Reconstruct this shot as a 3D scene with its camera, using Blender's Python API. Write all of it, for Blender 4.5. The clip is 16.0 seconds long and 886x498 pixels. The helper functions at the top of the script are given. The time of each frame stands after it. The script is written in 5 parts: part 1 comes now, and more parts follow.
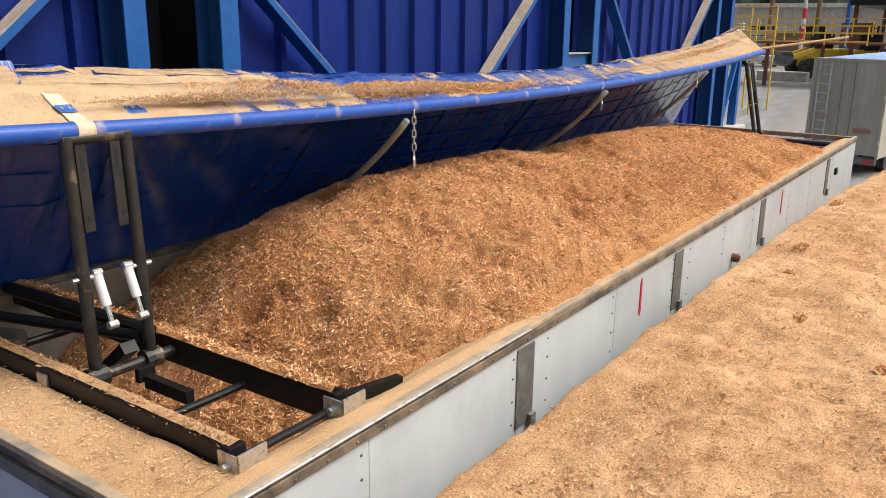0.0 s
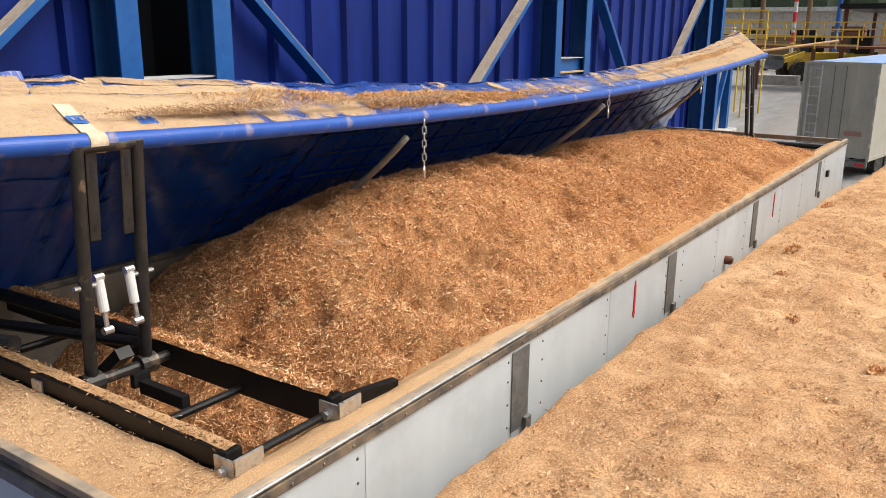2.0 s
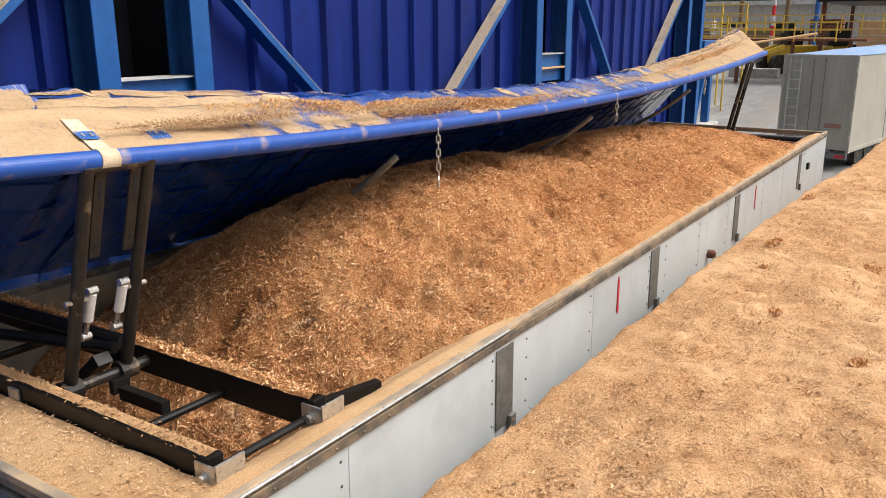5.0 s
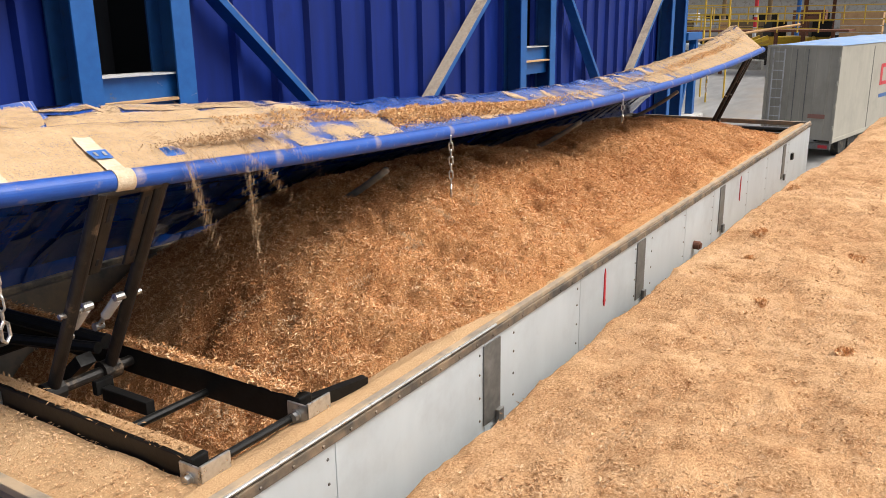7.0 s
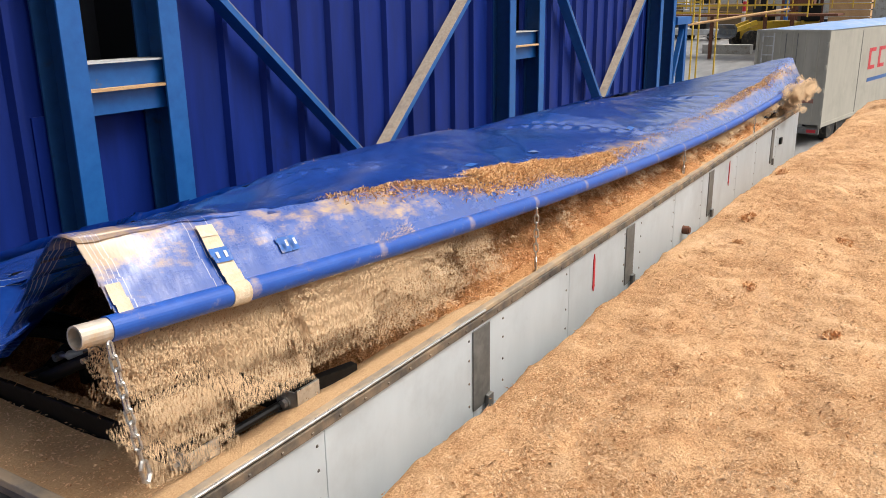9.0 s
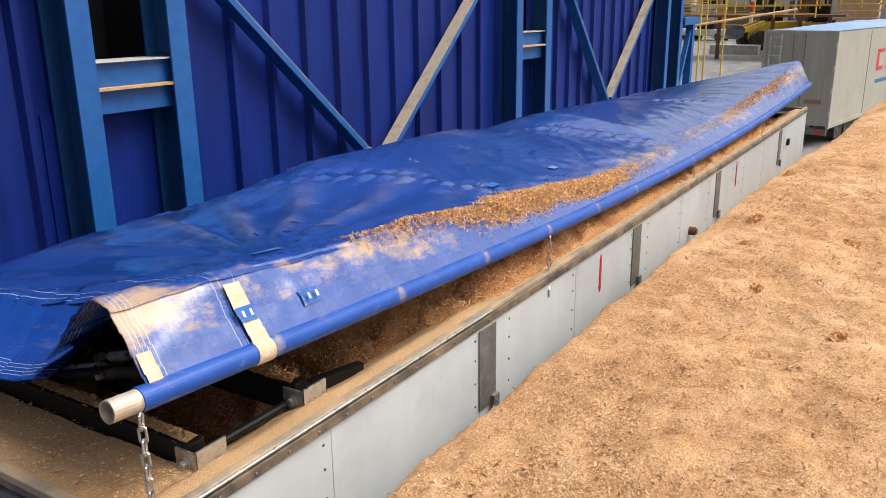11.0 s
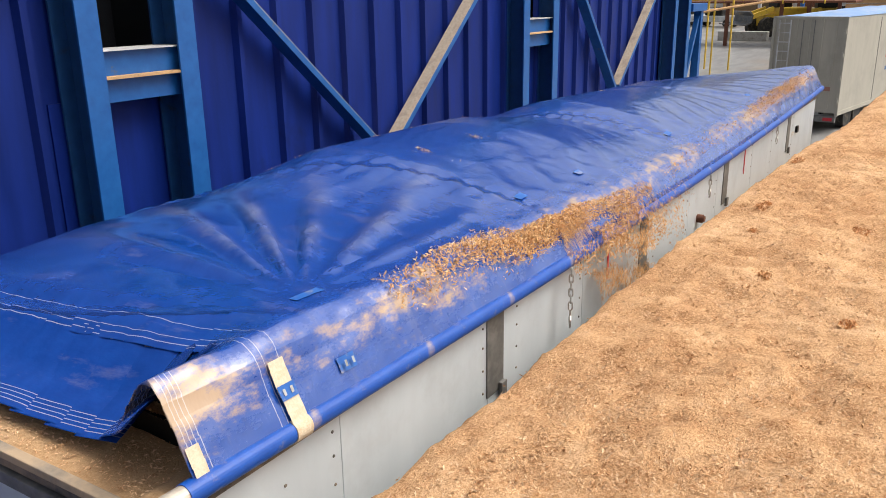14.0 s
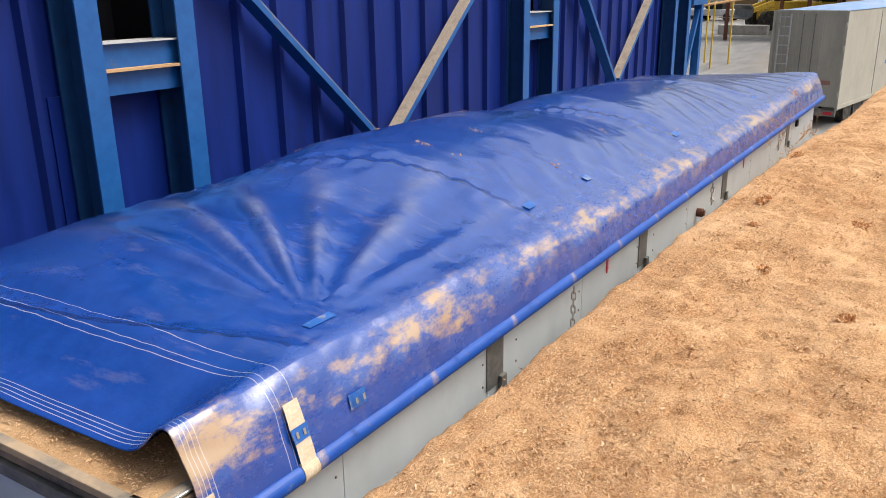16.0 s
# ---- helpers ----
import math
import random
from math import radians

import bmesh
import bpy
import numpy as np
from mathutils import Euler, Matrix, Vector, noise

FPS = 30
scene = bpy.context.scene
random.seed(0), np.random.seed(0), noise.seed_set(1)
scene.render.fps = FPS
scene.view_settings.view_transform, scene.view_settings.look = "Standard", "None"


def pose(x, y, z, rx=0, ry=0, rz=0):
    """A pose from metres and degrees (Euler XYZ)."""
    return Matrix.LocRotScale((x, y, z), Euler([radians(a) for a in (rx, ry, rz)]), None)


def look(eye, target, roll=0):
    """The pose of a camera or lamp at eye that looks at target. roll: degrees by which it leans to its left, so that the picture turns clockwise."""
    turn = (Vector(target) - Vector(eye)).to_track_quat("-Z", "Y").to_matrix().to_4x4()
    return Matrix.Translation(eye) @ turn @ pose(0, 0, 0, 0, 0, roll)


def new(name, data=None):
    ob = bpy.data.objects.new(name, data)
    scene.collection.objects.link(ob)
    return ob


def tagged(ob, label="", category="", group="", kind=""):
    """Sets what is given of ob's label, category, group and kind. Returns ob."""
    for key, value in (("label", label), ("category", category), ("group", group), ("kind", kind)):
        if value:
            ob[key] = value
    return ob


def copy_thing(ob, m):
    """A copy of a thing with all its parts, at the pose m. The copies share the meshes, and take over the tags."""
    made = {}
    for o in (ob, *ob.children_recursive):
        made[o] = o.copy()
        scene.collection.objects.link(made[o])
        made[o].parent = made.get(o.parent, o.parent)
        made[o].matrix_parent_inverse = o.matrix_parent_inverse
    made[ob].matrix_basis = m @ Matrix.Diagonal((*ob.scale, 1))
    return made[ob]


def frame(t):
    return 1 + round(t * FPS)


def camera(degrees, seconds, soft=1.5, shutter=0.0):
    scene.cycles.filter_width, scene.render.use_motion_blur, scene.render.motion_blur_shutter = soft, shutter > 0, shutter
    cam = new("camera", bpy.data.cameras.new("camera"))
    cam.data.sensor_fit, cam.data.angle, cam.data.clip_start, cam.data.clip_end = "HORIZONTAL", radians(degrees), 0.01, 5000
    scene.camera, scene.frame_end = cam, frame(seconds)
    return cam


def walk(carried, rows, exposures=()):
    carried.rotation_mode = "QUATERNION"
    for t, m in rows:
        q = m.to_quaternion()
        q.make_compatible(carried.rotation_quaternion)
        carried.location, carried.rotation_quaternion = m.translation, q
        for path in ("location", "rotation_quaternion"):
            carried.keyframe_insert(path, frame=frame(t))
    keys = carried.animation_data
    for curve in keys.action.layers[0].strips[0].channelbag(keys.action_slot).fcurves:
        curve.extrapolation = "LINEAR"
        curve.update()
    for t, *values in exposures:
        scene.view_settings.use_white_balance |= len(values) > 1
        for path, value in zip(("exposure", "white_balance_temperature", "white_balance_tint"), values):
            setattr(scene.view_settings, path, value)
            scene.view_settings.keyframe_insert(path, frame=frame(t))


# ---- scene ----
cam = camera(57.04, 16.0, soft=0.9, shutter=0.4)
PATH = [
    (0, (-1.271, -1.767, 5.398), (0.3113, -0.6639, 4.8695), 0.642),
    (0.5, (-1.275, -1.769, 5.395), (0.3107, -0.6671, 4.8739), 0.554),
    (1, (-1.270, -1.770, 5.396), (0.3166, -0.6698, 4.8735), 0.443),
    (1.5, (-1.276, -1.769, 5.395), (0.3144, -0.6736, 4.8742), 0.413),
    (2, (-1.283, -1.771, 5.394), (0.3108, -0.6785, 4.8777), 0.379),
    (2.5, (-1.289, -1.772, 5.396), (0.3093, -0.6840, 4.8834), 0.461),
    (3, (-1.285, -1.767, 5.398), (0.3207, -0.6897, 4.8880), 0.569),
    (3.5, (-1.277, -1.768, 5.397), (0.3310, -0.6931, 4.8869), 0.315),
    (4, (-1.266, -1.768, 5.397), (0.3437, -0.6977, 4.8822), 0.131),
    (6.5, (-1.240, -1.771, 5.393), (0.3801, -0.7262, 4.8595), -0.743),
    (7, (-1.232, -1.767, 5.391), (0.3945, -0.7331, 4.8550), -0.757),
    (7.5, (-1.226, -1.769, 5.389), (0.4018, -0.7405, 4.8479), -1.046),
    (8, (-1.220, -1.769, 5.387), (0.4104, -0.7487, 4.8392), -1.148),
    (8.5, (-1.218, -1.769, 5.388), (0.4127, -0.7550, 4.8296), -0.983),
    (9, (-1.221, -1.768, 5.388), (0.4092, -0.7593, 4.8188), -0.833),
    (11.5, (-1.231, -1.764, 5.391), (0.3912, -0.7423, 4.8215), -0.672),
    (12, (-1.236, -1.762, 5.391), (0.3891, -0.7444, 4.8227), -0.587),
    (12.5, (-1.234, -1.762, 5.389), (0.3908, -0.7483, 4.8130), -0.651),
    (13, (-1.233, -1.762, 5.391), (0.3865, -0.7454, 4.8038), -0.747),
    (13.5, (-1.237, -1.763, 5.390), (0.3743, -0.7365, 4.7979), -0.760),
    (14, (-1.233, -1.764, 5.390), (0.3743, -0.7336, 4.7923), -0.877),
    (14.5, (-1.232, -1.762, 5.389), (0.3740, -0.7335, 4.7853), -0.902),
    (15, (-1.232, -1.762, 5.388), (0.3723, -0.7330, 4.7812), -0.953),
    (15.5, (-1.229, -1.762, 5.387), (0.3741, -0.7318, 4.7795), -1.005),
    (16, (-1.237, -1.763, 5.390), (0.3661, -0.7365, 4.7781), -0.809),
]
EXPOSURES = [(0, 0.45), (16, 0.45)]
SKY, SUN = 0.12, 2.0
BARK_CHIPS, SAW_CHIPS = 400000, 190000

walk(cam, [(t, look(eye, target, roll)) for t, eye, target, roll in PATH], EXPOSURES)

# ---- light: bright overcast day ----
world = bpy.data.worlds.new("overcast_sky")
scene.world = world
world.use_nodes = True
wn = world.node_tree.nodes
sky = wn.new("ShaderNodeTexSky")
sky.sky_type = "NISHITA"
sky.sun_disc = False
sky.sun_elevation, sky.sun_rotation = radians(56), radians(146)
sky.air_density, sky.dust_density, sky.ozone_density = 1.0, 6.0, 0.6
wn["Background"].inputs["Strength"].default_value = SKY
grey = wn.new("ShaderNodeHueSaturation")
grey.inputs["Saturation"].default_value = 0.4
world.node_tree.links.new(sky.outputs[0], grey.inputs["Color"])
world.node_tree.links.new(grey.outputs[0], wn["Background"].inputs["Color"])
sun_data = bpy.data.lights.new("sun", "SUN")
sun_data.energy, sun_data.angle, sun_data.color = SUN, radians(40), (1.0, 0.94, 0.86)
sun = new("sun", sun_data)
sun.matrix_world = look((16, -24, 44), (3, 1, 4))

H, W, L = 4.0, 2.6, 11.14          # trailer: rim height, width, length
GROUND = 0.0


# ---- materials ----
def ramp(nt, src, stops):
    n = nt.nodes.new("ShaderNodeValToRGB")
    e = n.color_ramp.elements
    while len(e) < len(stops):
        e.new(0.5)
    for el, (p, c) in zip(e, stops):
        el.position, el.color = p, (*c, 1) if len(c) == 3 else c
    nt.links.new(src, n.inputs[0])
    return n.outputs[0]


def noise_tex(nt, coord, scale, detail=4, rough=0.55, stretch=None):
    if stretch:
        mp = nt.nodes.new("ShaderNodeMapping")
        mp.inputs["Scale"].default_value = stretch
        nt.links.new(coord, mp.inputs[0])
        coord = mp.outputs[0]
    n = nt.nodes.new("ShaderNodeTexNoise")
    n.inputs["Scale"].default_value, n.inputs["Detail"].default_value, n.inputs["Roughness"].default_value = scale, detail, rough
    nt.links.new(coord, n.inputs["Vector"])
    return n.outputs["Fac"]


def mix(nt, fac, a, b):
    n = nt.nodes.new("ShaderNodeMix")
    n.data_type = "RGBA"
    for sock, v in ((n.inputs[0], fac), (n.inputs[6], a), (n.inputs[7], b)):
        if isinstance(v, (int, float)):
            sock.default_value = v
        elif isinstance(v, tuple):
            sock.default_value = (*v, 1)
        else:
            nt.links.new(v, sock)
    return n.outputs[2]


def calc(nt, op, a, b=0.0, clamp=False):
    n = nt.nodes.new("ShaderNodeMath")
    n.operation, n.use_clamp = op, clamp
    for sock, v in zip(n.inputs, (a, b)):
        if isinstance(v, (int, float)):
            sock.default_value = v
        else:
            nt.links.new(v, sock)
    return n.outputs[0]


def blank(name, rough=0.6, metal=0.0):
    m = bpy.data.materials.new(name)
    m.use_nodes = True
    nt = m.node_tree
    b = nt.nodes["Principled BSDF"]
    b.inputs["Roughness"].default_value, b.inputs["Metallic"].default_value = rough, metal
    return m, nt, b


def bump(nt, b, height, strength, dist=0.01):
    n = nt.nodes.new("ShaderNodeBump")
    n.inputs["Strength"].default_value, n.inputs["Distance"].default_value = strength, dist
    nt.links.new(height, n.inputs["Height"])
    nt.links.new(n.outputs[0], b.inputs["Normal"])


def surface(name, dark, light, rough=0.6, metal=0.0, scale=30, stain=None, stain_scale=2.0, stain_at=(0.55, 0.7), relief=0.1, stretch=None, world_space=True, vary=0.0):
    """Grain between two colours, stains of a third, fine relief."""
    m, nt, b = blank(name, rough, metal)
    if world_space:
        co = nt.nodes.new("ShaderNodeNewGeometry").outputs["Position"]
    else:
        co = nt.nodes.new("ShaderNodeTexCoord").outputs["Object"]
    g = noise_tex(nt, co, scale, 5, 0.6, stretch)
    col = ramp(nt, g, [(0.3, dark), (0.7, light)])
    if stain:
        s = noise_tex(nt, co, stain_scale, 6, 0.65)
        col = mix(nt, ramp(nt, s, [(stain_at[0], (0, 0, 0)), (stain_at[1], (1, 1, 1))]), col, stain)
    if vary:
        r = nt.nodes.new("ShaderNodeObjectInfo").outputs["Random"]
        hs = nt.nodes.new("ShaderNodeHueSaturation")
        nt.links.new(calc(nt, "ADD", calc(nt, "MULTIPLY", r, 2 * vary), 1 - vary), hs.inputs["Value"])
        nt.links.new(col, hs.inputs["Color"])
        col = hs.outputs[0]
    nt.links.new(col, b.inputs["Base Color"])
    nt.links.new(calc(nt, "ADD", calc(nt, "MULTIPLY", g, 0.25), rough - 0.12, True), b.inputs["Roughness"])
    if relief:
        bump(nt, b, g, relief)
    return m


def chips_material(name, stops, scale, relief, spread=0.3, shares=(0.62, 0.0, 0.38)):
    """Loose wood waste: fibres, clods and pale flecks, varied bit by bit."""
    m, nt, b = blank(name, 0.95)
    geo = nt.nodes.new("ShaderNodeNewGeometry")
    co = geo.outputs["Position"]
    fine = noise_tex(nt, co, scale, 6, 0.7)
    big = noise_tex(nt, co, 1.3, 5, 0.6)
    clump = noise_tex(nt, co, 7.0, 5, 0.62)
    v = calc(nt, "ADD", calc(nt, "MULTIPLY", fine, shares[0]), calc(nt, "MULTIPLY", big, shares[2]))
    v = calc(nt, "ADD", v, calc(nt, "MULTIPLY", clump, shares[1]))
    v = calc(nt, "ADD", v, calc(nt, "MULTIPLY", calc(nt, "SUBTRACT", geo.outputs["Random Per Island"], 0.5), spread))
    nt.links.new(ramp(nt, v, stops), b.inputs["Base Color"])
    b.inputs["Specular IOR Level"].default_value = 0.15
    bump(nt, b, fine, relief, 0.02)
    return m


BARK = chips_material("shredded_bark", [(0.22, (0.34, 0.123, 0.044)), (0.38, (0.61, 0.285, 0.115)), (0.52, (0.80, 0.455, 0.22)), (0.72, (0.91, 0.65, 0.39))], 60, 0.5, 0.40)
BARK_BED = chips_material("matted_bark", [(0.30, (0.20, 0.068, 0.023)), (0.44, (0.46, 0.195, 0.074)), (0.56, (0.70, 0.375, 0.165)), (0.70, (0.84, 0.53, 0.285))], 110, 1.0, 0.0)
SAWDUST = chips_material("sawdust", [(0.30, (0.36, 0.16, 0.065)), (0.39, (0.62, 0.35, 0.17)), (0.47, (0.79, 0.50, 0.275)), (0.70, (0.91, 0.67, 0.43))], 95, 0.8, 0.22, (0.52, 0.22, 0.26))
DUST = chips_material("fine_dust", [(0.28, (0.31, 0.165, 0.076)), (0.45, (0.50, 0.295, 0.145)), (0.58, (0.60, 0.38, 0.20)), (0.75, (0.67, 0.45, 0.26))], 130, 0.6, 0.20)
COAT = chips_material("caked_dust", [(0.25, (0.48, 0.325, 0.185)), (0.5, (0.63, 0.445, 0.27)), (0.8, (0.73, 0.55, 0.36))], 40, 0.0, 0.06)
BLUE_WALL = surface("blue_painted_sheet", (0.002, 0.014, 0.130), (0.004, 0.022, 0.195), 0.5, 0, 6, (0.004, 0.009, 0.06), 1.1, (0.60, 0.85), 0.03, (1, 1, 0.15), vary=0.10)
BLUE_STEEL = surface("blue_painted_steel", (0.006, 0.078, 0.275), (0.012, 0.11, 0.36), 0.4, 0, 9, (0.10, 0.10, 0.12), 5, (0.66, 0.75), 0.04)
# the blue column steel again, darkened so that shade is in the colour
SHADED_STEEL = surface("shaded_blue_steel", (0.006, 0.045, 0.14), (0.01, 0.06, 0.19), 0.45, 0, 9, (0.03, 0.03, 0.04), 5, (0.6, 0.75), 0.04)
# near-black that stands in for shade in the wall recesses and arm slots
SHADE_BLACK = surface("painted_shade_black", (0.006, 0.007, 0.010), (0.012, 0.013, 0.018), 0.8, 0, 3, relief=0.0)
ALU = surface("aluminium_sheet", (0.60, 0.66, 0.69), (0.70, 0.76, 0.79), 0.36, 0.25, 3, (0.46, 0.49, 0.5), 1.4, (0.52, 0.85), 0.02, (1, 1, 0.3), vary=0.04)
ALU_DARK = surface("dull_patch_plate", (0.13, 0.13, 0.125), (0.22, 0.215, 0.20), 0.5, 0.4, 20, (0.3, 0.29, 0.27), 6, (0.5, 0.75), 0.05)
RIM = surface("worn_rim_metal", (0.07, 0.066, 0.06), (0.13, 0.12, 0.105), 0.5, 0.3, 25, (0.36, 0.27, 0.18), 5, (0.42, 0.66), 0.1)
CAP = surface("dusty_grey_cap", (0.22, 0.19, 0.15), (0.34, 0.29, 0.23), 0.6, 0.2, 30, (0.5, 0.37, 0.24), 4, (0.4, 0.6), 0.15)
SILVER = surface("bright_metal", (0.5, 0.5, 0.48), (0.66, 0.66, 0.64), 0.3, 0.8, 40, (0.3, 0.25, 0.2), 9, (0.55, 0.7), 0.06, world_space=False)
BLACK = surface("black_painted_steel", (0.006, 0.006, 0.006), (0.016, 0.015, 0.014), 0.38, 0, 30, (0.12, 0.085, 0.055), 8, (0.70, 0.85), 0.08)
ARM = surface("worn_black_tube", (0.012, 0.011, 0.010), (0.035, 0.030, 0.026), 0.5, 0.2, 25, (0.20, 0.14, 0.09), 9, (0.6, 0.72), 0.1, world_space=False)
WHITE = surface("white_cylinder_paint", (0.62, 0.62, 0.60), (0.78, 0.78, 0.76), 0.35, 0, 20, (0.4, 0.36, 0.3), 12, (0.6, 0.75), 0.03, world_space=False)
RED = surface("red_marking", (0.5, 0.02, 0.03), (0.62, 0.035, 0.045), 0.5, 0, 40, relief=0.02)
WEB = surface("dusty_webbing", (0.56, 0.46, 0.32), (0.70, 0.60, 0.46), 0.85, 0, 120, (0.5, 0.36, 0.2), 9, (0.5, 0.7), 0.3, world_space=False)
GREY_BOX = surface("grey_trailer_paint", (0.38, 0.355, 0.295), (0.46, 0.43, 0.36), 0.5, 0.1, 3, (0.33, 0.305, 0.25), 1.0, (0.5, 0.8), 0.03, (1, 1, 0.2))
BOARD = surface("grey_inner_board", (0.16, 0.145, 0.12), (0.26, 0.23, 0.19), 0.7, 0, 10, (0.36, 0.25, 0.14), 2.5, (0.45, 0.7), 0.1)
PALE_DUST = surface("pale_settled_dust", (0.36, 0.29, 0.215), (0.50, 0.42, 0.32), 0.9, 0, 25, (0.28, 0.23, 0.19), 4, (0.5, 0.7), 0.2)
BLUE_WALL.node_tree.nodes["Principled BSDF"].inputs["Specular IOR Level"].default_value = 0.25
BLACK.node_tree.nodes["Principled BSDF"].inputs["Specular IOR Level"].default_value = 0.22
YARD = surface("wet_muddy_yard", (0.12, 0.118, 0.115), (0.36, 0.355, 0.345), 0.35, 0, 1.1, (0.26, 0.20, 0.14), 0.2, (0.5, 0.75), 0.15, (0.35, 1.6, 1))
YELLOW = surface("yellow_paint", (0.62, 0.40, 0.03), (0.75, 0.50, 0.06), 0.45, 0, 12, (0.3, 0.2, 0.08), 3, (0.55, 0.75), 0.05)
RUBBER = surface("black_rubber", (0.010, 0.010, 0.010), (0.03, 0.028, 0.026), 0.8, 0, 30, (0.12, 0.10, 0.07), 4, (0.5, 0.7), 0.2)
CONCRETE = surface("concrete", (0.42, 0.41, 0.38), (0.56, 0.55, 0.52), 0.85, 0, 12, (0.3, 0.26, 0.2), 2, (0.5, 0.7), 0.2)
BUCKET = surface("worn_bucket_steel", (0.07, 0.075, 0.085), (0.18, 0.19, 0.20), 0.45, 0.5, 5, (0.25, 0.2, 0.15), 2, (0.5, 0.7), 0.1)
TIMBER = surface("weathered_timber", (0.12, 0.08, 0.04), (0.24, 0.16, 0.08), 0.8, 0, 20, relief=0.2)
RUST = surface("rusty_steel", (0.10, 0.035, 0.02), (0.22, 0.09, 0.05), 0.8, 0.1, 14, relief=0.2)
LEAF = surface("dark_foliage", (0.02, 0.035, 0.02), (0.06, 0.085, 0.045), 0.8, 0, 2, relief=0.0)
SKIRT = surface("pale_vehicle_paint", (0.5, 0.5, 0.5), (0.66, 0.66, 0.66), 0.4, 0, 4, (0.3, 0.26, 0.2), 2, (0.5, 0.7), 0.03)


FAN_X, FAN_V = 0.93, 0.50          # where the pulls of the closed sheet meet


# seams over the bows: place at the hem side, slant and bend towards the far rim
SEAMS = [(0.70, 0.30, -0.10), (2.72, 0.10, 0.15), (5.62, 0.08, 0.07), (8.50, 0.08, 0.05)]


def tarp_material():
    """Blue coated fabric: gloss, creases, dust on the strip next to the bar. UV is metres along and metres from the bar."""
    m, nt, b = blank("blue_tarpaulin", 0.42)
    uv = nt.nodes.new("ShaderNodeTexCoord").outputs["UV"]
    sep = nt.nodes.new("ShaderNodeSeparateXYZ")
    nt.links.new(uv, sep.inputs[0])
    grain = noise_tex(nt, uv, 7, 5, 0.6)
    col = ramp(nt, grain, [(0.3, (0.004, 0.048, 0.275)), (0.7, (0.007, 0.066, 0.34))])
    big = noise_tex(nt, uv, 1.1, 4, 0.6)
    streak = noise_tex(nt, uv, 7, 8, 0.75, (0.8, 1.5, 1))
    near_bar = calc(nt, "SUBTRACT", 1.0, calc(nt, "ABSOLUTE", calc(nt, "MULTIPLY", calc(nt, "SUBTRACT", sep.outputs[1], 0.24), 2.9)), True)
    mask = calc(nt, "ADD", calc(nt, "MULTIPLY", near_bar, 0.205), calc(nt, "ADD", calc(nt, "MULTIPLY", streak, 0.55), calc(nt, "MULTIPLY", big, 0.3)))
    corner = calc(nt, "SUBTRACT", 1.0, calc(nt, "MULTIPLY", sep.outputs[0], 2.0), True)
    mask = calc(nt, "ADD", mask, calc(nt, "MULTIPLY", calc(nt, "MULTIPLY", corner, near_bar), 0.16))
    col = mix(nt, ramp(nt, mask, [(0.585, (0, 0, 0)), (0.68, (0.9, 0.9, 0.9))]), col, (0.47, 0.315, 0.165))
    scuff = noise_tex(nt, uv, 3.0, 6, 0.7, (2.2, 0.5, 1))
    col = mix(nt, ramp(nt, scuff, [(0.56, (0, 0, 0)), (0.80, (0.35, 0.35, 0.35))]), col, (0.34, 0.31, 0.30))
    # white stitching along the near hem and beside the first seam
    for sx in (0.115, 0.132, 0.15, 0.168, 0.46, 0.49, 0.56):
        d = calc(nt, "ABSOLUTE", calc(nt, "SUBTRACT", sep.outputs[0], calc(nt, "ADD", sx, calc(nt, "MULTIPLY", big, 0.012))))
        lim = 0.0016
        col = mix(nt, calc(nt, "MULTIPLY", calc(nt, "LESS_THAN", d, lim), 0.55), col, (0.6, 0.6, 0.6))
    # welded seams over the bows
    for sx, slant, bend in SEAMS:
        d = calc(nt, "MAXIMUM", calc(nt, "SUBTRACT", sep.outputs[1], 0.5), 0.0)
        line = calc(nt, "SUBTRACT", sx, calc(nt, "ADD", calc(nt, "MULTIPLY", d, slant), calc(nt, "MULTIPLY", calc(nt, "MULTIPLY", d, d), bend)))
        off = calc(nt, "ABSOLUTE", calc(nt, "SUBTRACT", sep.outputs[0], line))
        on = calc(nt, "MULTIPLY", calc(nt, "LESS_THAN", off, 0.011), calc(nt, "GREATER_THAN", sep.outputs[1], 0.42))
        col = mix(nt, calc(nt, "MULTIPLY", on, 0.75), col, (0.003, 0.028, 0.15))
    # pale streaks on the pulls from the first eyelet: dust plus painted sky sheen
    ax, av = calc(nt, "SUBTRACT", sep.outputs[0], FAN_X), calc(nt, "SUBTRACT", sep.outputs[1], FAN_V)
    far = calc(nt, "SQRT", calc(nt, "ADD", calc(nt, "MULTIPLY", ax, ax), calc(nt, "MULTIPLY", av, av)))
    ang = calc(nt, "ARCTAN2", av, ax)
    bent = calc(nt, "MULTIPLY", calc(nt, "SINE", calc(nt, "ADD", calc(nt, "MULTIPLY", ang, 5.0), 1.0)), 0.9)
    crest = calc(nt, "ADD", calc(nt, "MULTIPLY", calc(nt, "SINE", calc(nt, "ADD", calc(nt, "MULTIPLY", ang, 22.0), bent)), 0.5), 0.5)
    sheen_dust = noise_tex(nt, uv, 2.2, 5, 0.65)
    pulls = calc(nt, "MULTIPLY", calc(nt, "POWER", crest, 4.0), ramp(nt, sheen_dust, [(0.36, (0, 0, 0)), (0.62, (0.5, 0.5, 0.5))]))
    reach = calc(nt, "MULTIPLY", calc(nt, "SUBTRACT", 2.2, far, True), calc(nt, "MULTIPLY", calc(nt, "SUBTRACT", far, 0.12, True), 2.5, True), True)
